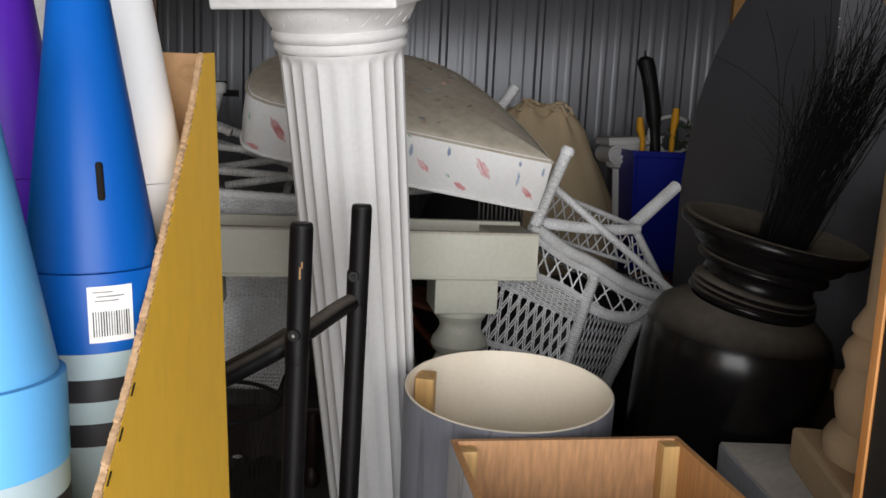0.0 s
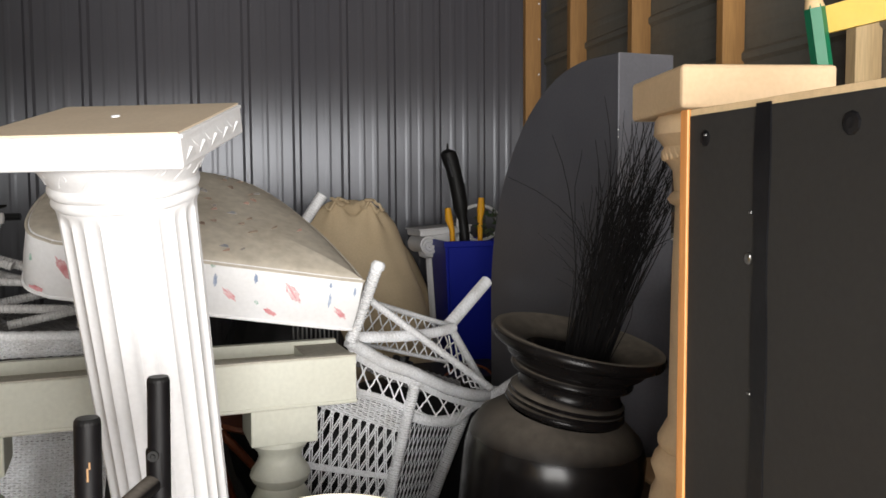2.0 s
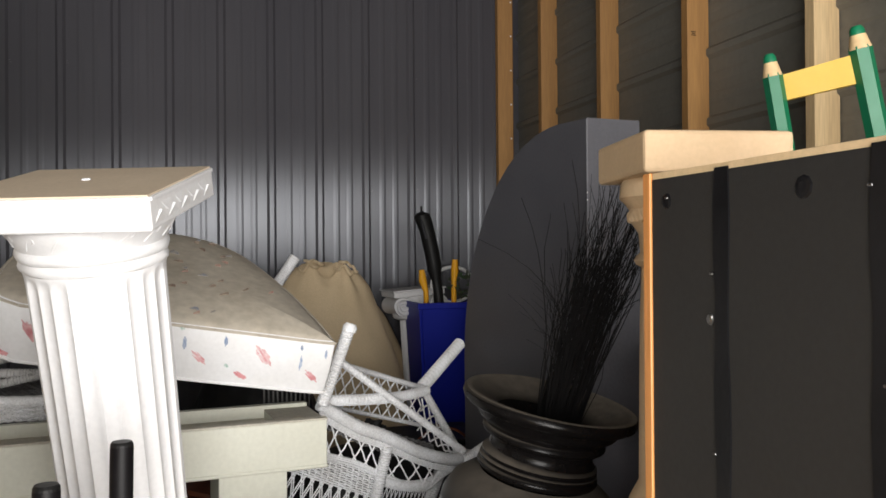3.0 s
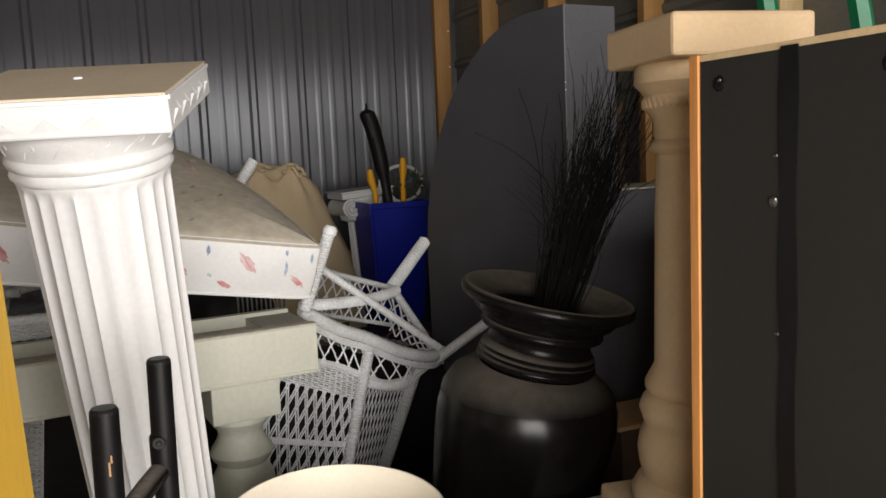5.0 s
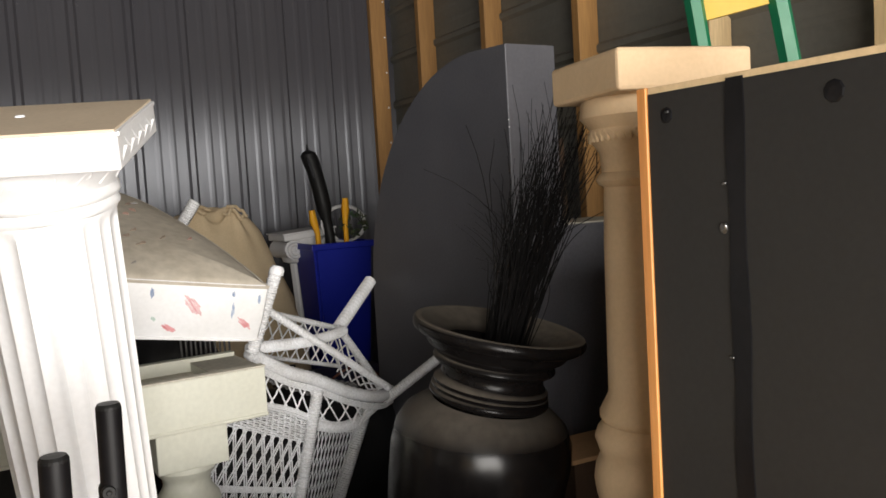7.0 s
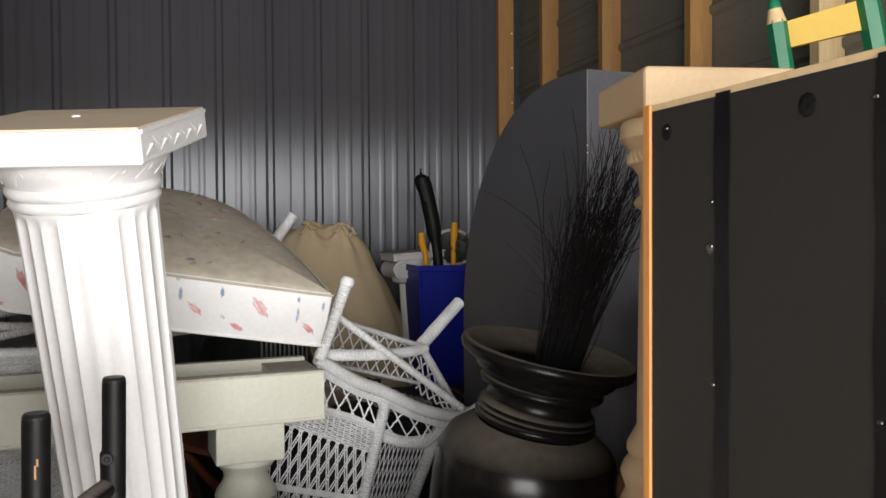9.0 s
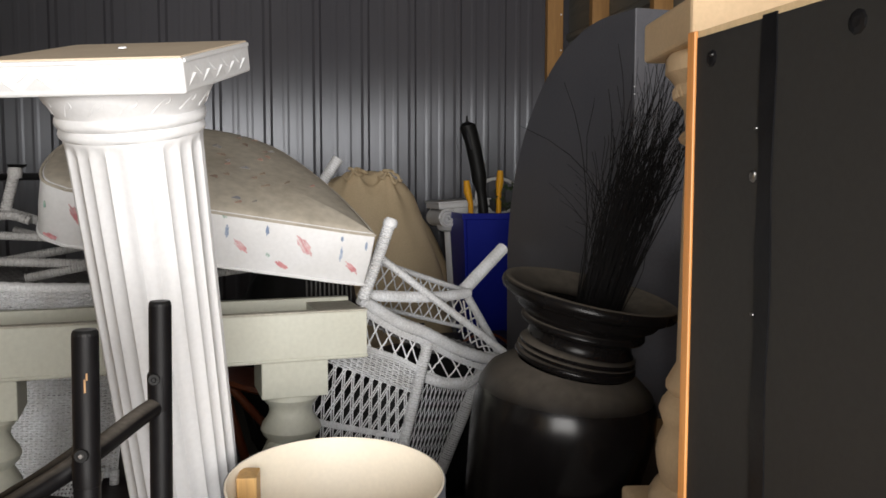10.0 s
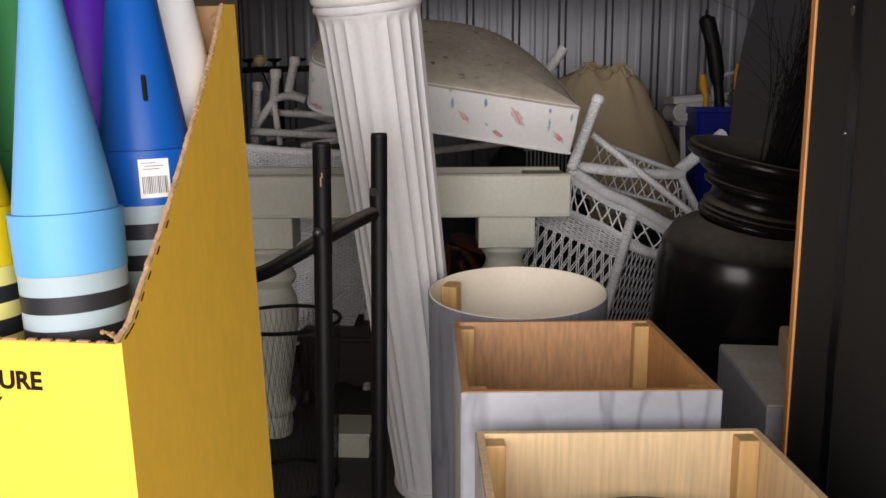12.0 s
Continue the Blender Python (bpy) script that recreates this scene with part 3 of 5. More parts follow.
# ---- black tube rack before the column ----
def rack():
    ob = thing("rack", "dusty black steel tube rack with bolted cross bars", "rack", pose(0, 0, 0))
    for x, y, z in ((-0.124, 1.241, 0.915), (-0.185, 1.075, 0.905)):
        lean = -0.012
        part("upright", tube([(x + lean * 1.2, y, 0.0), (x, y, z - 0.003), (x, y, z)], [0.0155, 0.0155, 0.0145], 20), M_black_tube, ob, smooth=True)
        part("end_cap", lathe([(0, 0.004), (0.013, 0.0035), (0.0152, 0.0), (0.0152, -0.004)], 20, m=Matrix.Translation((x, y, z + 0.001))), M_black, ob)
    path = smooth_path([(-0.130, 1.243, 0.772), (-0.150, 1.20, 0.766), (-0.20, 1.118, 0.740), (-0.25, 1.105, 0.710), (-0.32, 1.10, 0.676), (-0.42, 1.10, 0.668)], 8)
    part("cross_bar", tube(path, 0.0135, 14), M_black_tube, ob, smooth=True)
    part("cross_bar", tube([p + Vector((-0.035, 0.05, -0.018)) for p in path[14:]], 0.011, 12), M_black_tube, ob, smooth=True)
    for x, y, z, zz in ((-0.132, 1.226, 0.812, 0), (-0.190, 1.060, 0.762, 0)):
        rot = Matrix.Translation((x, y, z)) @ Matrix.Rotation(radians(90), 4, "X")
        part("bracket", lathe([(0, 0.003), (0.0075, 0.003), (0.0088, 0.0), (0.0088, -0.008)], 16, m=rot), M_black, ob)
        part("bolt", lathe([(0, 0.005), (0.0025, 0.005), (0.0036, 0.004), (0.0036, 0.0)], 12, m=rot), M_steel if z < 0.8 else M_black, ob, "worn steel bolt")
    part("clamp", lathe([(0.0150, -0.030), (0.0163, -0.029), (0.0163, 0.020), (0.0150, 0.024)], 20, m=Matrix.Translation((-0.1275, 1.241, 0.795))), M_black_tube, ob, smooth=True)
    part("clamp", lathe([(0.0150, -0.022), (0.0163, -0.021), (0.0163, 0.018), (0.0150, 0.020)], 20, m=Matrix.Translation((-0.1880, 1.075, 0.742))), M_black_tube, ob, smooth=True)
    for x, y, z, l in ((-0.1835, 1.0592, 0.845, 0.026), (-0.181, 1.0588, 0.856, 0.014)):
        part("paint_chip", cube((x, y, z), (0.002, 0.0012, l * 0.6), 0, Matrix()), M_kraft, ob)


rack()


# ---- yellow cardboard display box with giant crayons ----
BX0, BX1, BY0, BY1 = -0.75, -0.212, 0.482, 0.858


def display_box():
    ob = thing("display_box", "yellow corrugated cardboard display box with slanted open side", "box", pose(0, 0, 0))
    t = 0.006
    prof = [(BY0, 0.0), (BY0, 0.738), (0.508, 0.752), (0.545, 0.789), (0.601, 0.842), (0.651, 0.896), (0.710, 0.962), (0.777, 1.040), (0.822, 1.102), (BY1, 1.106), (BY1, 0.0)]
    for x0, x1 in ((BX1 - t, BX1), (BX0, BX0 + t)):
        side = part("side_panel", prism([(u, v) for u, v in prof], x0, x1, "x"), [M_yellow_card], ob)
        bm = bmesh.new()                                 # torn fluted edge
        pts = [Vector(((x0 + x1) / 2, u, v)) for u, v in prof[1:9]]
        path = smooth_path(pts, 11)
        k = 0
        for p, q in zip(path, path[1:]):
            for s in range(2):
                c = p.lerp(q, s / 2)
                k += 1
                bmesh.ops.create_icosphere(bm, subdivisions=1, radius=0.0040 + 0.0007 * random.random(),
                                           matrix=Matrix.Translation(c + Vector((-0.0014 if x0 < -0.4 else 0.0, -0.0008, random.uniform(-0.0008, 0.0014)))) @ Matrix.Rotation(random.uniform(0.3, 0.9), 4, "X") @ Matrix.Diagonal((0.85, 1.1, 0.85, 1)))
        part("torn_edge", bm, M_flute, side, "torn brown corrugated edge", True)
        # perforation dashes
        for p, q in zip(path[2::5], path[3::5]):
            d = (q - p).normalized()
            s = p - Vector((0, -0.0020, 0.0020)) 
            if p.z < 0.86:
                part("perforation", tube([s + Vector((x1 - (x0 + x1) / 2 + 0.0003, 0, 0)), s + d * 0.011 + Vector((x1 - (x0 + x1) / 2 + 0.0003, 0, 0))], 0.0009, 4), M_ink, side)
    w = BX1 - BX0
    fr = part("front_panel", cube(((BX0 + BX1) / 2, BY0 + 0.003, 0.367), (w - 2 * t - 0.001, 0.006, 0.734), 0.001), M_yellow_card, ob, "bright yellow printed front panel")
    bm = bmesh.new()
    x = BX0 + 0.02
    while x < BX1 - 0.02:
        l = random.uniform(0.008, 0.016)
        box(bm, (x, BY0 + 0.0028, 0.735), (l, 0.005, 0.003), 0.0008)
        x += l + random.uniform(0.004, 0.008)
    part("torn_edge", bm, M_kraft, fr, "torn brown corrugated edge")
    bm = bmesh.new()
    for k in range(10):
        bmesh.ops.create_icosphere(bm, subdivisions=1, radius=random.uniform(0.0015, 0.003), matrix=Matrix.Translation((BX1 - 0.008 - random.random() * 0.022, BY0 + 0.004 + random.random() * 0.01, 0.739 + random.random() * 0.005)))
    part("torn_corner", bm, M_kraft, fr)
    part("back_panel", cube(((BX0 + BX1) / 2, BY1 - 0.003, 0.552), (w - 2 * t - 0.001, 0.006, 1.104), 0.001), M_kraft, ob, "bare brown cardboard back panel")
    part("tab_hole", lathe([(0.004, 0.0), (0.009, 0.001), (0.010, 0.003), (0.007, 0.004)], 12, m=Matrix.Translation((BX1 - 0.022, BY1 - 0.0065, 1.086)) @ Matrix.Rotation(radians(90), 4, "X") @ Matrix.Diagonal((1.3, 1, 1, 1))), M_kraft, ob, smooth=True)
    part("fold_line", cube((BX1 - 0.052, BY1 - 0.0065, 0.95), (0.002, 0.001, 0.30)), M_kraft, ob)
    for y, z in ((0.548, 0.555), (0.69, 0.613), (0.797, 0.673)):
        part("riser", cube(((BX0 + BX1) / 2, y, z / 2), (w - 0.03, 0.098, z), 0.001), M_kraft, ob)
    for body, x, z, size in (("T FUTURE", -0.304, 0.6830, 0.0268), ("ODAY", -0.3525, 0.6500, 0.0330)):
        cu = bpy.data.curves.new("print", "FONT")
        cu.body, cu.size, cu.align_x, cu.extrude, cu.offset = body, size, "RIGHT", 0.0002, 0.0009
        tmp = new("print_source", cu)
        me = bpy.data.meshes.new_from_object(tmp.evaluated_get(bpy.context.evaluated_depsgraph_get()))
        bpy.data.objects.remove(tmp)
        me.materials.clear()
        me.materials.append(M_ink)
        tx = new("lettering", me)
        tx.parent = fr
        tx.matrix_local = pose(x, BY0 - 0.0004, z, 90, 0, 0)
        tx["label"] = "bold dark brown capital letters"

    for o in ob.children_recursive:                      # the box stands a little askew, its top to the left
        if o.name.startswith("lettering"):
            o.location.x -= 0.038 * (o.location.z - 0.4)
            continue
        for v in o.data.vertices:
            v.co.x -= 0.038 * (v.co.z - 0.4)


def crayon(colour, wrap, x, y, base, tip_r, lean, words, tilt_y=0.0, tall=0.25):
    """A giant hollow plastic crayon: cone, collar, wrapped body with stripes. Base to collar is 0.30 m."""
    m = pose(x, y, base + 0.54) @ Matrix.Translation((0, 0, 0.30)) @ Matrix.Rotation(radians(lean), 4, "Y") @ Matrix.Rotation(radians(tilt_y), 4, "X") @ Matrix.Translation((0, 0, -0.30))
    ob = thing("giant_crayon", words, "crayon", m, "giant crayons in the display box")
    c = 0.30
    part("tip", lathe([(0, c + tall), (tip_r - 0.003, c + tall), (tip_r, c + tall - 0.003), (0.053, c + 0.002), (0.053, c)], 48), colour, ob, smooth=True)
    part("collar", lathe([(0.05, c), (0.0575, c - 0.0005), (0.058, c - 0.003), (0.0565, c - 0.064), (0.05, c - 0.0645)], 48), colour, ob, smooth=True)
    z = c - 0.0645
    for hgt, kind in ((0.021, 0), (0.0185, 1), (0.018, 0), (0.019, 1), (0.12, 0)):
        part("stripe" if kind else "wrapper", lathe([(0.0555, z), (0.0555, z - hgt)], 48), M_stripe if kind else wrap, ob, smooth=True)
        z -= hgt
    part("body", lathe([(0.0535, c - 0.07), (0.0535, 0.010), (0.05, 0.006), (0, 0.006)], 32), colour, ob, smooth=True)
    return ob


display_box()
crayon(M_c_light, M_pale_blue, -0.320, 0.556, 0.02, 0.0165, -2.5, "light blue plastic giant crayon with black wrapper stripes")
crayon(M_c_yellow, M_pale_yellow, -0.448, 0.556, 0.02, 0.0165, -2.5, "bright yellow plastic giant crayon with black stripes")
blue = crayon(M_c_blue, M_pale_blue, -0.2925, 0.688, 0.078, 0.0186, -2.2, "dark blue plastic giant crayon with coin slot and label", tall=0.254)
crayon(M_c_green, M_pale_green, -0.437, 0.685, 0.078, 0.0175, -2.5, "dark green plastic giant crayon in the box")
crayon(M_c_white, M_grey_board, -0.303, 0.797, 0.138, 0.019, -3.5, "white plastic giant crayon at the box back", tall=0.27)
crayon(M_c_purple, M_pale_blue, -0.420, 0.797, 0.138, 0.019, -2.0, "purple plastic giant crayon at the box back", tall=0.27)
crayon(M_c_black, M_grey_board, -0.545, 0.797, 0.138, 0.019, -1.0, "charcoal black plastic giant crayon in the box", tall=0.27)

# coin slot and price label on the dark blue crayon, turned towards the open side
face = radians(-56)
slot_m = Matrix.Rotation(face, 4, "Z")
bm = bmesh.new()
a = Vector((0.0450, 0, 0.356))
b = Vector((0.0409, 0, 0.386))
tube([slot_m @ a, slot_m @ a.lerp(b, 0.06), slot_m @ a.lerp(b, 0.94), slot_m @ b], [0.0018, 0.0030, 0.0030, 0.0018], 10, bm)
part("coin_slot", bm, M_ink, blue, "black coin slot")


def wrapped_plate(width, z0, z1, r, turn, mat, name, parent, label=""):
    bm = bmesh.new()
    n = 8
    vs = []
    for k in range(n + 1):
        a = turn + (k / n - 0.5) * width / r
        vs.append([bm.verts.new((rr * math.cos(a), rr * math.sin(a), z)) for rr, z in ((r, z0), (r, z1), (r + 0.0006, z1), (r + 0.0006, z0))])
    for p, q in zip(vs, vs[1:]):
        for i in range(4):
            bm.faces.new((p[i], p[(i + 1) % 4], q[(i + 1) % 4], q[i]))
    bm.faces.new(vs[0])
    bm.faces.new(vs[-1])
    return part(name, bm, mat, parent, label)


lab = wrapped_plate(0.034, 0.245, 0.290, 0.0573, face, M_paper, "price_label", blue, "white paper barcode label")
for k in range(15):
    wdt = random.choice((0.0004, 0.0006, 0.0009))
    wrapped_plate(wdt, 0.250, 0.270, 0.0581, face + (k - 7) * 0.0019 / 0.0573, M_stripe, "barcode_bar", lab)
for z, wdt, o in ((0.2850, 0.015, -0.1), (0.2815, 0.021, 0.0), (0.2780, 0.018, -0.05)):
    wrapped_plate(wdt, z, z + 0.0010, 0.0581, face + o, M_dusty_blue, "print_line", lab)


# ---- pedestals ----
def open_pedestal(name, label, x, y, size, deep, turn, h, side_mat, far_mat):
    ob = thing(name, label, "pedestal", pose(x, y, 0, 0, 0, turn))
    t, s, q = 0.0022, size, deep
    for k, (cx, cy, sx, sy) in enumerate(((s / 2, 0, s, t), (s / 2, q, s, t), (0, q / 2, t, q - t), (s, q / 2, t, q - t))):
        part("side_panel", cube((cx, cy, h / 2), (sx, sy, h), 0.0012), M_marble, ob)
        part("liner", cube((cx + (0 if k < 2 else (0.0056 if k == 2 else -0.0056)), cy + (0.0056 if k == 0 else (-0.0056 if k == 1 else 0)), h / 2 + 0.0008),
                           (sx - 0.003 if k < 2 else 0.009, 0.009 if k < 2 else sy - 0.021, h)), far_mat if k == 1 else side_mat, ob, "bare plywood inner face")
    for cx, cy, drop in ((0.0235, 0.0235, 0.003), (s - 0.0235, 0.0235, 0.003), (0.0235, q - 0.0235, 0.005), (s - 0.0235, q - 0.0235, 0.002)):
        part("corner_block", cube((cx, cy, h / 2 - drop / 2), (0.026, 0.026, h - drop), 0.002), M_block, ob, "pine corner block")
    part("bottom", cube((s / 2, q / 2, 0.01), (s - 0.03, q - 0.03, 0.008)), M_inner_side, ob)
    return ob


open_pedestal("open_pedestal", "open-topped grey marbled pedestal, bare plywood inside", 0.081, 0.798, 0.355, 0.375, 9, 0.586, M_inner_side, M_inner)
open_pedestal("open_pedestal", "lower open grey marbled pedestal with pale plywood inside", 0.161, 0.398, 0.370, 0.36, 9, 0.550, M_pale_ply, M_pale_ply)

bowl = thing("glass_bowl", "pale green glass bowl standing in the open pedestal", "bowl", pose(0.325, 0.615, 0.014))
part("bowl", lathe([(0, 0.0), (0.06, 0.0), (0.08, 0.2), (0.105, 0.45), (0.118, 0.468), (0.115, 0.471), (0.10, 0.45), (0.075, 0.2), (0.055, 0.01), (0, 0.008)], 48), M_glass, bowl, smooth=True)

drum = thing("round_pedestal", "slate marbled drum pedestal open on top, cream liner", "pedestal", pose(0.125, 1.444, 0.0142, 4.5))
part("shell", lathe([(0.1825, 0.0), (0.1825, 0.582), (0.1818, 0.5830), (0.1808, 0.582), (0.1808, 0.0)], 96), M_drum_out, drum, smooth=True)
part("liner", lathe([(0.1806, 0.004), (0.1806, 0.5832), (0.1775, 0.5838), (0.1765, 0.582), (0.1765, 0.004)], 96), M_cream, drum, "smooth cream inner liner", True)
part("block", cube((-0.1510, 0.050, 0.530), (0.034, 0.045, 0.085), 0.002, Matrix.Rotation(radians(-6), 4, "Z")), M_block, drum, "pine block inside the rim")
part("staple", cube((-0.01, -0.1830, 0.573), (0.002, 0.002, 0.012)), M_steel, drum)

ped = thing("grey_pedestal", "grey laminate pedestal with worn cream top", "pedestal", pose(0.575, 1.19, 0, 0, 0, 2))
part("body", cube((0.18, 0.19, 0.2215), (0.36, 0.38, 0.443), 0.002), M_grey_ped, ped)
part("top", cube((0.18, 0.19, 0.4455), (0.356, 0.376, 0.005), 0.001), M_grey_ped_top, ped, "worn cream top face")


def tan_post():
    ob = thing("carved_post", "tan moulded stone-look post with square cap", "column", pose(0.788, 1.322, 0.446, 0, 0, -7.5))
    part("plinth", cube((0, 0, 0.036), (0.29, 0.29, 0.072), 0.008), M_post, ob)
    part("shaft", lathe([(0.12, 0.070), (0.130, 0.075), (0.132, 0.10), (0.124, 0.115), (0.112, 0.125), (0.118, 0.15), (0.121, 0.175), (0.117, 0.20), (0.108, 0.22), (0.112, 0.235), (0.117, 0.25), (0.112, 0.265), (0.100, 0.28), (0.106, 0.288), (0.106, 0.298),
                         (0.089, 0.33), (0.085, 0.60), (0.081, 0.70), (0.090, 0.705), (0.094, 0.712), (0.090, 0.72), (0.083, 0.726), (0.086, 0.76), (0.100, 0.78), (0.104, 0.79), (0.101, 0.80), (0.108, 0.81),
                         (0.118, 0.82), (0.116, 0.845), (0.105, 0.86)], 64), M_post, ob, smooth=True)
    for name, r, size, z, n in (("leaf_band", 0.1015, 0.0085, 0.787, 44), ("bead_band", 0.115, 0.0055, 0.160, 44)):
        bm = bmesh.new()
        for k in range(n):
            a = 2 * math.pi * k / n
            bmesh.ops.create_uvsphere(bm, u_segments=8, v_segments=5, radius=size, matrix=Matrix.Rotation(a, 4, "Z") @ Matrix.Translation((r, 0, z)) @ Matrix.Rotation(0.5, 4, "X") @ Matrix.Diagonal((0.5, 0.75, 1.3, 1)))
        part(name, bm, M_post, ob, smooth=True)["kind"] = "stuff"
    part("cap", cube((0, 0, 0.885), (0.248, 0.248, 0.068), 0.007), M_post, ob)
    return ob


tan_post()


# ---- bookcase with its black back towards the room ----
def bookcase():
    ob = thing("bookcase", "oak-veneer bookcase turned round, taped black hardboard back", "bookcase", pose(0.571, 1.072, 0, 0, 0, 5.0))
    h, wdt, d = 1.279, 1.22, 0.30
    part("side_panel", cube((d / 2, -0.0085, h / 2), (d, 0.017, h), 0.0015), M_oak, ob, "orange oak veneer side")
    part("side_panel", cube((d / 2, -wdt + 0.0085, h / 2), (d, 0.017, h), 0.0015), M_oak, ob, "orange oak veneer side")
    bk = part("back_panel", cube((0.006, -wdt / 2, h / 2 - 0.004), (0.006, wdt - 0.036, h - 0.010), 0.001), M_hardboard, ob, "matt black hardboard back")
    part("top", cube((d / 2 + 0.002, -wdt / 2, h - 0.009), (d - 0.004, wdt - 0.035, 0.017), 0.001), M_pale_edge, ob, "pale unfinished top edge")
    for z in (0.03, 0.45, 0.86):
        part("shelf", cube((d / 2 + 0.006, -wdt / 2, z), (d - 0.014, wdt - 0.036, 0.016)), M_oak, ob)
    for y, wd in ((-0.165, 0.026), (-0.400, 0.030), (-0.80, 0.030)):
        out = [(y - wd / 2 + 0.002 * math.sin(k * 1.3), 0.008 + (h - 0.014) * k / 24) for k in range(25)]
        out += [(y + wd / 2 + 0.002 * math.sin(k * 1.7 + 1), 0.008 + (h - 0.014) * k / 24) for k in range(24, -1, -1)]
        bm = prism(out, 0.0012, 0.0032, "x")
        part("tape", bm, M_tape, bk, "glossy black tape strip")
    for y, z, r in ((-0.052, 1.239, 0.011), (-0.298, 1.239, 0.013), (-0.60, 1.24, 0.012), (-0.90, 1.24, 0.012)):
        part("putty_spot", lathe([(0, 0.0016), (r * 0.45, 0.0018), (r * 0.85, 0.0012), (r, 0.0)], 9, m=Matrix.Translation((0.003, y, z)) @ Matrix.Rotation(radians(-90), 4, "Y")), M_tape, bk)
    for y, z in ((-0.147, 1.146), (-0.385, 1.234), (-0.401, 1.048), (-0.055, 1.243), (-0.392, 0.938), (-0.409, 0.906), (-0.150, 0.93)):
        part("staple", cube((0.0012, y, z), (0.0028, 0.006, 0.0032), 0.0008, Matrix()), M_steel, bk, "bent silver staple")
    bm = bmesh.new()
    bmesh.ops.create_icosphere(bm, subdivisions=2, radius=0.0075, matrix=Matrix.Translation((0.0025, -0.143, 1.091)) @ Matrix.Diagonal((0.35, 0.9, 1.0, 1)))
    for v in bm.verts:
        v.co += noise.noise_vector(v.co * 300) * 0.0018
    part("foil_scrap", bm, M_steel, bk, "crumpled silver foil scrap")


bookcase()


# ---- big black vase with twigs ----
VUP = Vector((0.155, -0.130, 1)).normalized()
vex = (Vector((1, 0, 0)) - VUP * VUP.x).normalized()
vey = VUP.cross(vex)
VB = Vector((0.683, 1.727, 0.845)) - VUP * 0.84
VM = Matrix(((vex.x, vey.x, VUP.x, VB.x), (vex.y, vey.y, VUP.y, VB.y), (vex.z, vey.z, VUP.z, VB.z), (0, 0, 0, 1)))
vase = thing("floor_vase", "large black glazed floor vase, dusty, with ringed neck", "vase", VM)
part("body", lathe([(0, 0.026), (0.10, 0.026), (0.115, 0.035), (0.135, 0.10), (0.160, 0.22), (0.182, 0.36), (0.197, 0.50), (0.201, 0.57), (0.196, 0.615), (0.180, 0.648), (0.150, 0.672), (0.124, 0.684)], 96), M_vase, vase, smooth=True)
neck = part("neck", lathe([(0.118, 0.676), (0.130, 0.682), (0.1325, 0.687), (0.1315, 0.692), (0.1285, 0.695), (0.1275, 0.697), (0.1295, 0.700), (0.1295, 0.704), (0.126, 0.707), (0.125, 0.709), (0.1265, 0.712), (0.1265, 0.716), (0.122, 0.720), (0.116, 0.726), (0.113, 0.734), (0.112, 0.744), (0.115, 0.751), (0.124, 0.755), (0.1325, 0.759), (0.135, 0.764), (0.1335, 0.770), (0.130, 0.774), (0.132, 0.780), (0.140, 0.785), (0.150, 0.791), (0.156, 0.799), (0.158, 0.808), (0.164, 0.813), (0.178, 0.816), (0.187, 0.822), (0.1910, 0.830), (0.190, 0.838), (0.186, 0.844), (0.179, 0.846), (0.170, 0.842),
                    (0.148, 0.829), (0.125, 0.815), (0.106, 0.797), (0.098, 0.765), (0.098, 0.68), (0.11, 0.62)], 96), M_vase_rim, vase, "ringed neck with flared rim", True)
neck.matrix_local = Matrix.Translation((0, 0, 0.70)) @ Matrix.Rotation(radians(1.2), 4, "Y") @ Matrix.Translation((0, 0, -0.692))

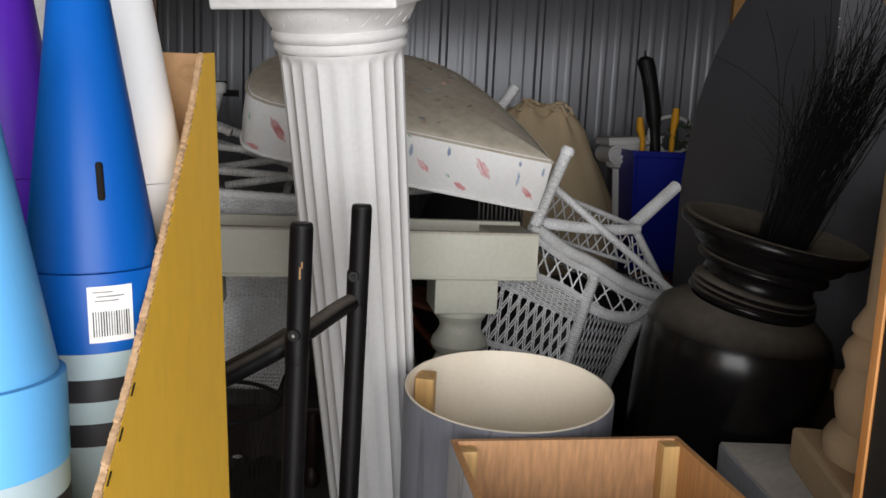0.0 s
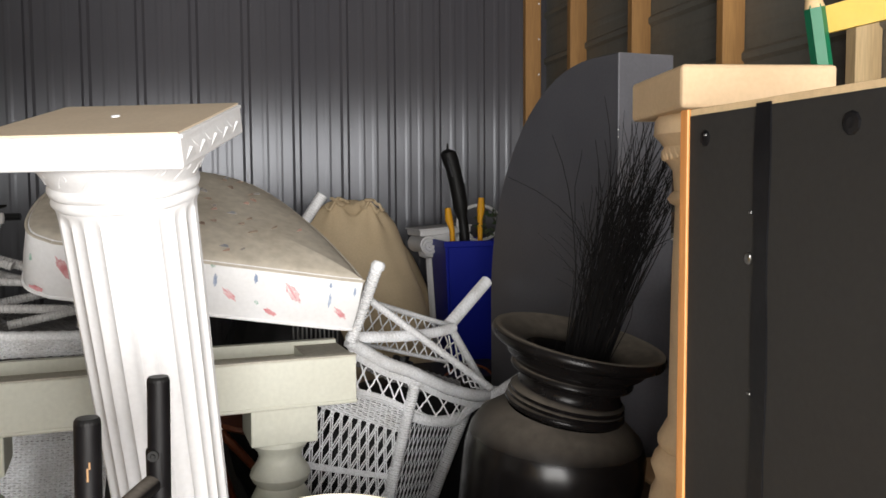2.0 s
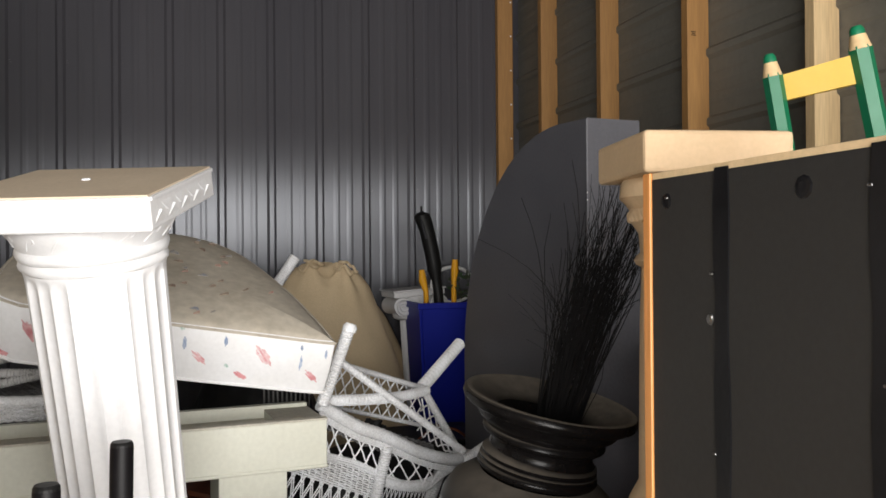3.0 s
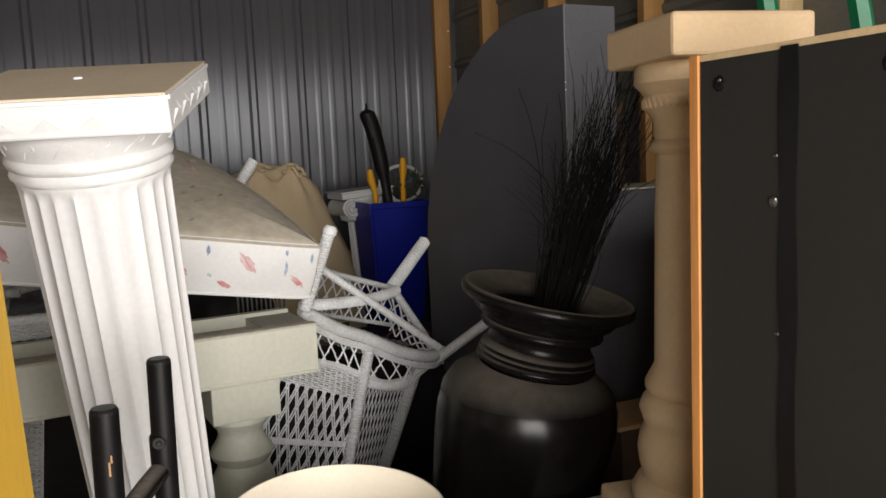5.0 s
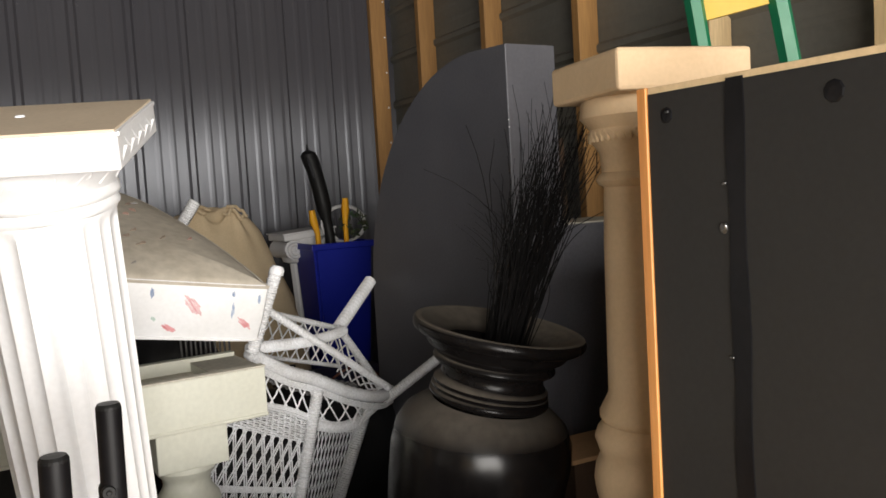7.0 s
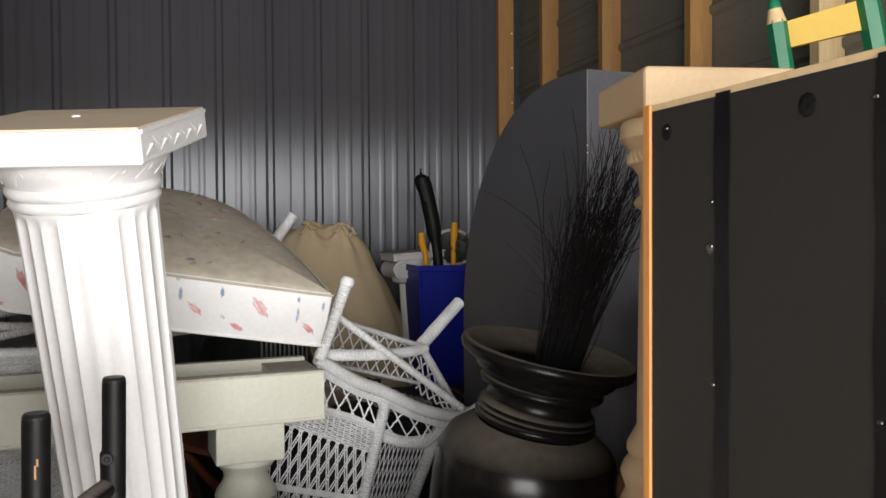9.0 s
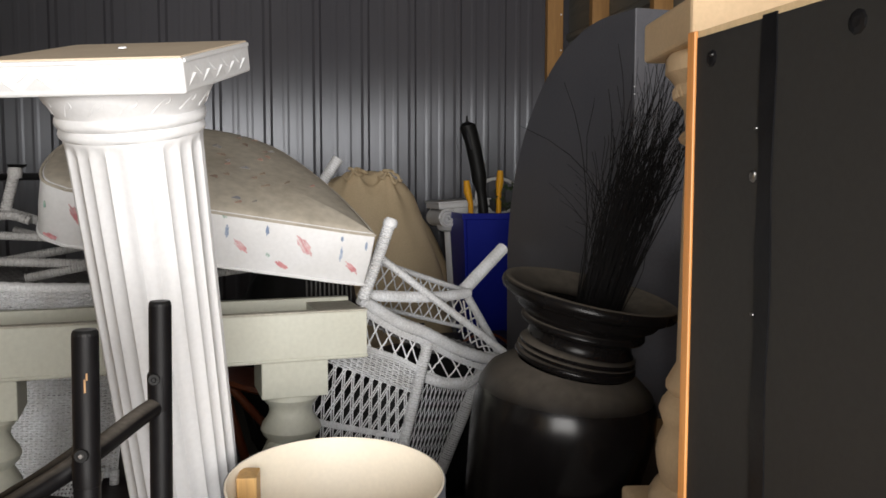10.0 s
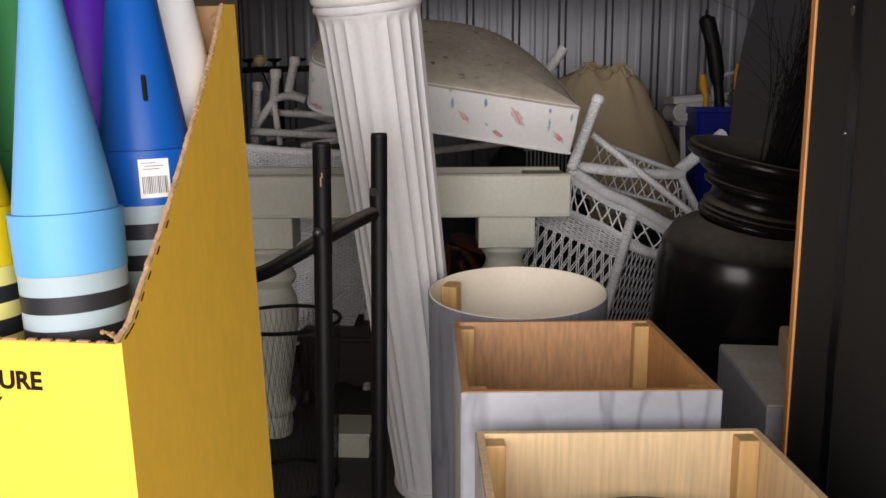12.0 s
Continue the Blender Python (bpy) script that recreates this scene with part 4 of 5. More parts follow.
twigs = thing("twigs", "bundle of thin black dried twigs in the vase", "twigs", pose(0, 0, 0), kind="stuff")
bm = bmesh.new()
rnd = random.Random(5)
TWIG_BASE, TWIG_WAY = Vector((0.672, 1.765, 0.66)), Vector((0.235, -0.18, 1.0))
TWIG_SIDE = Vector((0.90, -0.43, 0.0))
for k in range(170):
    a, rr = rnd.uniform(0, 2 * math.pi), 0.040 * math.sqrt(rnd.random())
    off = Vector((rr * math.cos(a), rr * math.sin(a), 0))
    tall = 0.42 + 0.30 * rnd.random() ** 0.8
    spread = off * rnd.uniform(0.3, 1.3) + Vector((rnd.gauss(0, 0.026), rnd.gauss(0, 0.026), 0))
    turn = rnd.uniform(0, 2 * math.pi)
    curl = Vector((math.cos(turn), math.sin(turn), rnd.uniform(-0.5, 0.2))) * abs(rnd.gauss(0, 0.09))
    thick = rnd.uniform(0.0013, 0.0022)
    if k % 14 == 0:                                      # strays that arch over to one side and droop
        tall = rnd.uniform(0.40, 0.52)
        curl = -TWIG_SIDE * rnd.uniform(0.07, 0.17) + Vector((0, 0, rnd.uniform(-0.09, -0.03)))
        thick = 0.0012
    ph, am = rnd.uniform(0, 6.28), rnd.uniform(0.004, 0.014)
    pts, rs = [], []
    for i in range(13):
        t = i / 12
        bend = max(0.0, t - 0.45) / 0.55
        pts.append(TWIG_BASE + off + TWIG_WAY * tall * t + spread * t + curl * bend * bend
                   + Vector((math.sin(t * 8 + ph), math.cos(t * 7 + ph), 0)) * am * t)
        rs.append(thick * (1 - 0.7 * t))
    tube(pts, rs, 4, bm, False)
    for fork in range(k % 3):
        i = rnd.randint(5, 9)
        turn = rnd.uniform(0, 2 * math.pi)
        e = pts[i] + TWIG_WAY * rnd.uniform(0.07, 0.15) + Vector((math.cos(turn), math.sin(turn), 0)) * rnd.uniform(0.01, 0.05)
        q = pts[i].lerp(e, 0.55) + Vector((math.cos(turn), math.sin(turn), 0)) * 0.008
        tube([pts[i], q, e, e + (e - q) * 0.35 + Vector((rnd.gauss(0, 0.01), rnd.gauss(0, 0.01), -0.006))], [0.0011, 0.0009, 0.0007, 0.0004], 3, bm, False)
part("twig_stems", bm, M_twig, twigs)


# ---- slate grey arch prop ----
def arch():
    a, b = Vector((0.915, 2.044)), Vector((0.806, 2.864))
    ang = math.degrees(math.atan2(b.y - a.y, b.x - a.x))
    ob = thing("arch_prop", "thick slate-grey painted arch-topped stage block", "arch", pose(a.x, a.y, 0, 0, 0, ang))
    out = [(0, 0.0), (0.83, 0.0), (0.83, 0.80)]
    for k in range(1, 25):
        t = math.pi / 2 * k / 24
        out.append((0.15 + 0.68 * math.cos(t), 0.80 + 0.728 * math.sin(t)))
    out += [(0.0, 1.524)]
    part("body", prism(out, 0.0, -0.165, "y", bevel=0.003), M_arch, ob)
    for x, z in ((0.004, 1.331), (0.003, 1.312)):
        part("chipped_edge", cube((x - 0.003, -0.003 + 0.002, z - 0.002), (0.003, 0.003, 0.004), 0.001), M_grey_board, ob, "white chipped paint")


arch()
low = thing("low_slab", "lower slate-grey painted slab beside the arch", "slab", pose(1.09, 2.10, 0, 0, 0, 0))
part("body", cube((0.15, 0.12, 0.52), (0.30, 0.24, 1.04), 0.006), M_slab, low)
part("top", cube((0.15, 0.12, 1.0425), (0.295, 0.235, 0.004), 0.001), M_table_top, low)
crate = thing("low_crate", "dusty brown wooden crate behind the vase", "crate", pose(0.90, 1.80, 0, 0, 0, 4))
part("body", cube((0.16, 0.08, 0.24), (0.30, 0.16, 0.48), 0.004), M_kraft_dark, crate)
part("lid", cube((0.16, 0.08, 0.4875), (0.32, 0.17, 0.012), 0.003), M_kraft, crate)


# ---- cream table ----
def table():
    ob = thing("table", "narrow cream painted console table with thick turned legs", "table", pose(0.236, 2.032, 0.008, 0, 0, 9.0))
    wd, dp = 1.08, 0.225
    for c, s in (((-wd / 2, 0.0125, 0.7155), (wd, 0.025, 0.109)), ((-wd / 2, dp - 0.0125, 0.720), (wd, 0.025, 0.118)), ((-0.056, dp / 2, 0.714), (0.112, dp - 0.052, 0.104)), ((-wd + 0.056, dp / 2, 0.714), (0.112, dp - 0.052, 0.104))):
        part("apron", cube(c, s, 0.002), M_table, ob)
    for c, s in (((-wd / 2, 0.0130, 0.7725), (wd + 0.003, 0.029, 0.004)), ((-0.056, dp / 2, 0.7680), (0.113, dp - 0.053, 0.003)), ((-wd + 0.056, dp / 2, 0.7680), (0.113, dp - 0.053, 0.003))):
        part("top_rim", cube(c, s, 0.001), M_table_top, ob, "dusty top edge")
    for c, s in (((-wd / 2, 0.008, 0.661), (wd + 0.004, 0.022, 0.010)), ((-0.008, dp / 2, 0.661), (0.022, dp - 0.03, 0.010))):
        part("bead", cube(c, s, 0.004), M_table, ob)
    part("tabletop", cube((-wd / 2, dp / 2, 0.742), (wd - 0.228, dp - 0.053, 0.012)), M_table_top, ob, "dusty recessed top")
    prof = [(0.05, 0.545), (0.064, 0.540), (0.068, 0.530), (0.062, 0.52), (0.054, 0.512), (0.052, 0.498), (0.058, 0.484), (0.07, 0.468), (0.074, 0.455), (0.068, 0.442), (0.056, 0.430), (0.06, 0.422),
            (0.072, 0.40), (0.078, 0.36), (0.074, 0.31), (0.060, 0.22), (0.046, 0.14), (0.042, 0.11), (0.055, 0.10), (0.06, 0.085), (0.055, 0.07), (0.045, 0.06), (0.052, 0.03), (0.045, 0.0), (0, 0)]
    for x in (-0.172, -wd + 0.235):
        part("leg_block", cube((x, 0.09, 0.612), (0.158, 0.150, 0.090), 0.003), M_table, ob)
        part("leg", lathe([(r, z * 1.045) for r, z in prof], 40, m=Matrix.Translation((x, 0.09, 0))), M_table, ob, smooth=True)


table()


# ---- printed cushion ----
def cushion():
    front_r, front_l = Vector((0.250, 2.02, 0.960)), Vector((-0.492, 1.965, 1.080))
    ex = (front_r - front_l).normalized()
    back = Vector((0.0, math.cos(radians(21.6)), math.sin(radians(21.6))))
    ey = (back - ex * back.dot(ex)).normalized()
    ez = ex.cross(ey)
    m = Matrix(((ex.x, ey.x, ez.x, front_l.x), (ex.y, ey.y, ez.y, front_l.y), (ex.z, ey.z, ez.z, front_l.z), (0, 0, 0, 1)))
    L = (front_r - front_l).length
    ob = thing("cushion", "white vinyl seat cushion with faded scribble print, dusty top", "cushion", m)
    pts = [(0.07, 0.003), (L * 0.25, 0.0), (L * 0.5, 0.0), (L * 0.75, 0.0), (L - 0.012, 0.002), (L, 0.02), (L - 0.03, 0.12), (L - 0.085, 0.26), (L - 0.17, 0.42), (L - 0.25, 0.52), (L - 0.36, 0.565), (L - 0.5, 0.545),
           (0.14, 0.47), (0.05, 0.37), (0.008, 0.26), (-0.002, 0.12), (0.018, 0.035)]
    loop = [q for q in smooth_path([(x, y, 0) for x, y in pts + pts[:1]], 4)][:-1]
    c = Vector((L / 2, 0.27, 0))
    bm = bmesh.new()

    def ring(scale, z, lift=0.0):
        return [bm.verts.new((c + (p - c) * scale) + Vector((0, 0, z + lift))) for p in loop]
    T = 0.142
    rings = [ring(0.96, -T + 0.002), ring(0.995, -T + 0.004), ring(1.0, -T + 0.010), ring(1.005, -T / 2), ring(1.0, -0.006), ring(0.985, 0.003), ring(0.93, 0.010), ring(0.75, 0.022), ring(0.5, 0.028), ring(0.25, 0.030)]
    for i, (a, b) in enumerate(zip(rings, rings[1:])):
        for k in range(len(loop)):
            f = bm.faces.new((a[k], a[(k + 1) % len(loop)], b[(k + 1) % len(loop)], b[k]))
            f.material_index = 1 if i >= 5 else 0
            f.smooth = True
    f = bm.faces.new(rings[-1])
    f.material_index = 1
    bm.faces.new(rings[0])
    part("cover", bm, [M_cush_side, M_cush_top], ob)
    for z, r in ((-0.001, 0.0035), (-T + 0.006, 0.004)):
        part("piping", tube([p + Vector((0, 0, z)) for p in loop] + [loop[0] + Vector((0, 0, z))], r, 6, cap=False), M_cush_top if z > -0.01 else M_cush_side, ob, smooth=True)
    rnd = random.Random(3)

    def scribble(x, z, w, h, mat):
        """One zigzag of faded crayon."""
        pink = mat is M_pink
        d = Vector((0.62, 0, -0.62)) if pink else Vector((0.12, 0, -0.8))
        e = Vector((0.46, 0, 0.40)) if pink else Vector((0.60, 0, 0.05))
        n = 7 if pink else 4
        pts = []
        for k in range(n):
            f = k / (n - 1) - 0.5
            q = Vector((x, -0.0006, z)) + Vector((e.x * w * f, 0, e.z * h * f))
            st = Vector((d.x * w, 0, d.z * h)) * (1.1 - 0.9 * abs(f)) * rnd.uniform(0.7, 1.25)
            pts += [q - st, q + st]
        part("printed_mark", tube(pts, [0.0011 + 0.0006 * (i % 2) for i in range(len(pts))], 5), mat, ob)
    for x, z, w, h, mt in ((L - 0.155, -0.052, 0.03, 0.034, M_pink), (L - 0.035, -0.092, 0.02, 0.018, M_pink), (L - 0.30, -0.075, 0.022, 0.02, M_pink), (L - 0.20, -0.110, 0.022, 0.014, M_pink), (0.10, -0.060, 0.026, 0.034, M_pink),
                           (L - 0.065, -0.060, 0.008, 0.022, M_blueprint), (L - 0.245, -0.026, 0.010, 0.014, M_blueprint), (L - 0.335, -0.042, 0.010, 0.022, M_blueprint), (L - 0.07, -0.020, 0.008, 0.008, M_blueprint), (L - 0.01, -0.03, 0.006, 0.012, M_blueprint),
                           (L - 0.235, -0.088, 0.012, 0.006, M_greenprint), (L - 0.345, -0.006, 0.012, 0.006, M_greenprint), (0.03, -0.04, 0.004, 0.012, M_greenprint), (0.045, -0.115, 0.02, 0.01, M_pink)):
        scribble(x, z, w, h, mt)

    def top_mark(x, y, ang, ln, mat):
        inset = min(1.0, (abs(x - L / 2) / (L / 2)) ** 2 + (abs(y - 0.27) / 0.28) ** 2)
        z = 0.0300 - 0.028 * inset ** 2.2
        d = Vector((math.cos(ang), math.sin(ang), 0)) * ln / 2
        q = Vector((x, y, z + 0.0012))
        e = Vector((0.002, 0.005, 0))
        bm = tube([q - d, q + d, q - d * 0.7 + e, q + d * 0.8 + e, q - d * 0.4 + 2 * e, q + d * 0.5 + 2 * e], 0.0013, 4)
        part("printed_mark", bm, mat, ob)
    for k in range(64):
        x, y = rnd.uniform(0.08, L - 0.06), rnd.uniform(0.03, 0.5)
        if x > L - 0.06 - 0.42 * y:
            continue
        top_mark(x, y, rnd.uniform(-0.9, 0.9), rnd.uniform(0.012, 0.026), rnd.choice((M_brownprint, M_brownprint, M_dusty_pink, M_dusty_blue)))


cushion()


# ---- tipped wicker armchair beside the table ----
WOVEN = ("woven_band", "apron_lattice", "arm_lattice", "side_lattice", "far_lattice", "seat_weave", "side_weave", "backrest")


def tipped_chair():
    ob = thing("wicker_chair", "white painted wicker armchair tipped upside down, legs up", "chair", pose(0, 0, 0))
    rim = [(0.235, 2.21, 0.785), (0.259, 2.22, 0.765), (0.343, 2.265, 0.708), (0.419, 2.30, 0.672), (0.54, 2.38, 0.600), (0.652, 2.45, 0.556), (0.72, 2.52, 0.55)]
    low = [(0.225, 2.225, 0.66), (0.255, 2.24, 0.642), (0.34, 2.285, 0.604), (0.421, 2.32, 0.556), (0.544, 2.40, 0.490), (0.62, 2.45, 0.513), (0.70, 2.52, 0.53)]
    apron = row_map(low, rim)
    bm = bmesh.new()
    path = smooth_path([Vector(p) for p in rim], 10)
    tube(path, [0.0180 * (1.05 if i % 2 else 0.94) for i in range(len(path))], 9, bm)
    part("seat_rim", bm, M_wicker, ob, smooth=True)
    bm = bmesh.new()
    for k, off in enumerate((0, 0.006, -0.006)):
        tube(smooth_path([Vector(p) + Vector((0, -0.002 * k, off)) for p in low], 8), 0.0042, 6, bm)
        tube(smooth_path([Vector(p) + Vector((0, -0.004, -0.022 - 0.006 * k)) for p in rim], 8), 0.0034, 6, bm)
    part("apron_rim", bm, M_wicker, ob, smooth=True)
    part("apron_lattice", lattice(apron, 14, 1.5, 0.0030, double=0.0), M_wicker, ob, "open diamond lattice")
    strip = quad_map((0.110, 2.225, 0.632), (0.405, 2.315, 0.495), (0.414, 2.318, 0.568), (0.130, 2.228, 0.695), (0, -0.004, 0))
    part("woven_band", weave(strip, 18, 12, 0.0027, amp=0.0042), M_wicker, ob, "tightly woven band")
    arm = quad_map((0.00, 2.25, 0.31), (0.335, 2.31, 0.255), (0.405, 2.318, 0.495), (0.110, 2.232, 0.632), (0, -0.01, 0))
    part("arm_lattice", lattice(arm, 12, 3.2, 0.0023, double=0.11), M_wicker, ob, "wide diamond lattice of paired canes")
    bm = bmesh.new()
    for k, v in enumerate((0.47, 0.485, 0.50, 0.51)):
        tube([arm(u / 16, v + 0.006 * math.sin(u * 3.1 + k)) for u in range(17)], 0.0030, 5, bm)
    part("lattice_binding", bm, M_wicker, ob)
    part("arm_post", wrapped((0.430, 2.305, 0.640), (0.330, 2.305, 0.235), 0.0165), M_wicker, ob, smooth=True)
    side = quad_map((0.345, 2.33, 0.24), (0.50, 2.50, 0.20), (0.600, 2.49, 0.480), (0.425, 2.335, 0.535), (0.0, 0.0, 0))
    part("side_lattice", lattice(side, 12, 4.2, 0.0016, double=0.0), M_wicker, ob, "fine slanting lattice")
    part("arm_post", wrapped((0.64, 2.50, 0.545), (0.500, 2.50, 0.20), 0.019), M_wicker, ob, smooth=True)
    part("cross_pole", wrapped((0.415, 2.32, 0.545), (0.60, 2.46, 0.495), 0.0155, bend=(0, -0.012, -0.014)), M_wicker, ob, smooth=True)
    part("leg", wrapped((0.240, 2.19, 0.785), (0.308, 2.157, 0.985), 0.0165), M_wicker, ob, smooth=True)
    part("leg_foot", lathe([(0, 0.012), (0.013, 0.011), (0.0185, 0.003), (0.0185, -0.01)], 12, m=Matrix.Translation((0.309, 2.157, 0.985)) @ Matrix.Rotation(radians(18), 4, "Y")), M_wicker, ob, smooth=True)
    part("leg", wrapped((0.605, 2.655, 0.742), (0.772, 2.80, 0.865), 0.0205), M_wicker, ob, smooth=True)
    part("leg", wrapped((0.675, 2.49, 0.525), (0.86, 2.40, 0.672), 0.016), M_wicker, ob, smooth=True)
    part("leg", wrapped((0.10, 2.75, 1.00), (0.212, 2.75, 1.166), 0.0185), M_wicker, ob, smooth=True)
    part("stretcher", wrapped((0.300, 2.34, 0.880), (0.690, 2.46, 0.575), 0.0115), M_wicker, ob, smooth=True)
    part("seat_bar", wrapped((0.238, 2.215, 0.792), (0.615, 2.635, 0.735), 0.0155, bend=(0.03, 0, -0.01)), M_wicker, ob, smooth=True)
    part("seat_bar", wrapped((0.605, 2.645, 0.74), (0.690, 2.52, 0.56), 0.013), M_wicker, ob, smooth=True)
    back_side = quad_map((0.58, 2.64, 0.60), (0.67, 2.52, 0.55), (0.685, 2.52, 0.565), (0.60, 2.645, 0.725))
    part("far_lattice", lattice(back_side, 5, 2.0, 0.003), M_wicker, ob)
    far = quad_map((0.30, 2.58, 0.71), (0.60, 2.66, 0.62), (0.605, 2.655, 0.74), (0.32, 2.50, 0.85))
    part("far_lattice", lattice(far, 9, 2.0, 0.003), M_wicker, ob)
    part("far_rim", wrapped((0.32, 2.50, 0.85), (0.605, 2.655, 0.74), 0.009), M_wicker, ob, smooth=True)
    part("far_rim", wrapped((0.30, 2.58, 0.71), (0.60, 2.66, 0.62), 0.007), M_wicker, ob, smooth=True)
    seat = quad_map((0.245, 2.24, 0.72), (0.60, 2.46, 0.535), (0.61, 2.53, 0.585), (0.26, 2.36, 0.755), (0, 0, -0.01))
    part("seat_weave", weave(seat, 34, 16, 0.0030), M_wicker_deep_shade, ob, "woven seat, coloured grey for shade")
    for k in range(11):                                  # upright canes of the far side, coloured grey for the shade there
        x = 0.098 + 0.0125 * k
        part("cane", tube([(x, 2.42, 0.690), (x + 0.003, 2.425, 0.76), (x + 0.002 + 0.001 * (k % 3), 2.43, 0.83)], 0.0028, 6), M_wicker_deep_shade, ob)
    part("cane_rail", tube([(0.09, 2.43, 0.828), (0.17, 2.432, 0.832), (0.25, 2.43, 0.826)], 0.0065, 8), M_wicker_deep_shade, ob)
    part("cane_rail", tube([(0.09, 2.42, 0.694), (0.17, 2.42, 0.690), (0.25, 2.42, 0.694)], 0.0065, 8), M_wicker_deep_shade, ob)


tipped_chair()


# ---- second wicker chair, upturned on the table ----
def table_chair():
    ob = thing("wicker_chair", "dusty white wicker chair upturned on another chair", "chair", pose(0, 0, 0))
    front = [(-0.86, 2.30, 0.842), (-0.76, 2.245, 0.838), (-0.62, 2.225, 0.829), (-0.48, 2.23, 0.823), (-0.34, 2.26, 0.818), (-0.27, 2.32, 0.812), (-0.25, 2.42, 0.80)]
    base = [(x, y - 0.010, 0.778) for x, y, z in front]
    path = smooth_path(front, 10)
    part("seat_rim", tube(path, [0.0140 * (1.05 if i % 2 else 0.93) for i in range(len(path))], 9), M_wicker, ob, smooth=True)
    part("woven_band", weave(row_map(base, [(x, y - 0.012, z - 0.009) for x, y, z in front]), 70, 7, 0.0032, amp=0.0035), M_wicker, ob)
    # seat and legs use the darker wicker copies, shade put into the colour
    part("seat_weave", weave(quad_map((-0.84, 2.30, 0.79), (-0.27, 2.34, 0.785), (-0.20, 2.70, 0.80), (-0.84, 2.70, 0.84)), 60, 26, 0.0034, amp=0.004), M_wicker_deep_shade, ob, "woven seat, coloured grey for shade")
    part("stretcher", wrapped((-0.795, 2.36, 0.886), (-0.42, 2.38, 0.868), 0.0125), M_wicker_shade, ob, smooth=True)
    part("stretcher", wrapped((-0.770, 2.44, 0.948), (-0.45, 2.44, 0.930), 0.0115), M_wicker_shade, ob, smooth=True)
    part("stretcher", wrapped((-0.78, 2.46, 0.86), (-0.30, 2.62, 0.945), 0.0125), M_wicker_shade, ob, smooth=True)
    part("stretcher", wrapped((-0.72, 2.60, 0.95), (-0.25, 2.50, 0.84), 0.0115), M_wicker_shade, ob, smooth=True)
    part("stretcher", wrapped((-0.62, 2.34, 0.838), (-0.28, 2.42, 0.90), 0.012), M_wicker_shade, ob, smooth=True)
    part("stretcher", wrapped((-0.36, 2.50, 0.80), (0.06, 2.60, 0.845), 0.012), M_wicker_shade, ob, smooth=True)
    for a, b in (((-0.800, 2.40, 0.83), (-0.782, 2.40, 1.035)), ((-0.728, 2.40, 0.985), (-0.714, 2.39, 1.075)), ((-0.685, 2.42, 1.01), (-0.655, 2.41, 1.115))):
        part("leg", wrapped(a, b, 0.0145), M_wicker_shade, ob, smooth=True)
        part("leg_foot", lathe([(0, 0.012), (0.016, 0.010), (0.019, 0.0), (0.017, -0.018)], 12, m=Matrix.Translation(b)), M_wicker_shade, ob, smooth=True)
    part("brace", wrapped((-0.790, 2.40, 0.905), (-0.725, 2.40, 0.990), 0.013), M_wicker_shade, ob, smooth=True)
    part("brace", wrapped((-0.725, 2.40, 0.99), (-0.62, 2.40, 0.985), 0.0125, bend=(0, 0, 0.012)), M_wicker_shade, ob, smooth=True)
    part("brace", wrapped((-0.685, 2.42, 1.01), (-0.52, 2.44, 0.955), 0.013), M_wicker_shade, ob, smooth=True)
    part("brace", wrapped((-0.728, 2.40, 0.985), (-0.715, 2.41, 0.84), 0.011), M_wicker_shade, ob, smooth=True)
    part("strut", wrapped((-0.48, 2.50, 0.80), (-0.45, 2.52, 0.96), 0.012), M_wicker_shade, ob, smooth=True)


table_chair()


# ---- wicker chair back under the table ----
def under_chair():
    ob = thing("wicker_chair", "white wicker chair standing under the table, beaded back edge", "chair", pose(0, 0, 0))
    s = quad_map((-0.745, 2.47, 0.275), (-0.435, 2.47, 0.265), (-0.40, 2.51, 0.66), (-0.73, 2.51, 0.66), (0, -0.02, 0))
    part("backrest", weave(s, 24, 56, 0.0034), M_wicker, ob, "dense woven backrest")
    part("rail", wrapped(s(0, 0), s(1, 0), 0.010, bend=(0, -0.02, 0)), M_wicker, ob, smooth=True)
    part("seat", weave(quad_map((-0.69, 2.30, 0.205), (-0.48, 2.31, 0.20), (-0.46, 2.44, 0.29), (-0.70, 2.43, 0.29)), 24, 12, 0.0034), M_wicker, ob)["kind"] = "stuff"
    part("rail", wrapped((-0.69, 2.295, 0.20), (-0.48, 2.305, 0.195), 0.011), M_wicker, ob, smooth=True)
    part("brace", tube([(-0.66, 2.30, 0.225), (-0.50, 2.40, 0.35)], 0.008, 8), M_wicker, ob, smooth=True)
    part("rail", wrapped((-0.78, 2.50, 0.768), (-0.36, 2.50, 0.762), 0.015), M_wicker, ob, smooth=True)
    for x in (-0.73, -0.40):
        part("back_post", wrapped((x, 2.50, 0.655), (x, 2.50, 0.768), 0.013), M_wicker, ob, smooth=True)
    for x in (-0.60, -0.44):
        part("leg", wrapped((x, 2.42, 0.0), (x, 2.46, 0.28), 0.014), M_wicker, ob, smooth=True)


under_chair()


for o in scene.objects:
    if o.name.split(".")[0] in WOVEN:
        o["kind"] = "stuff"

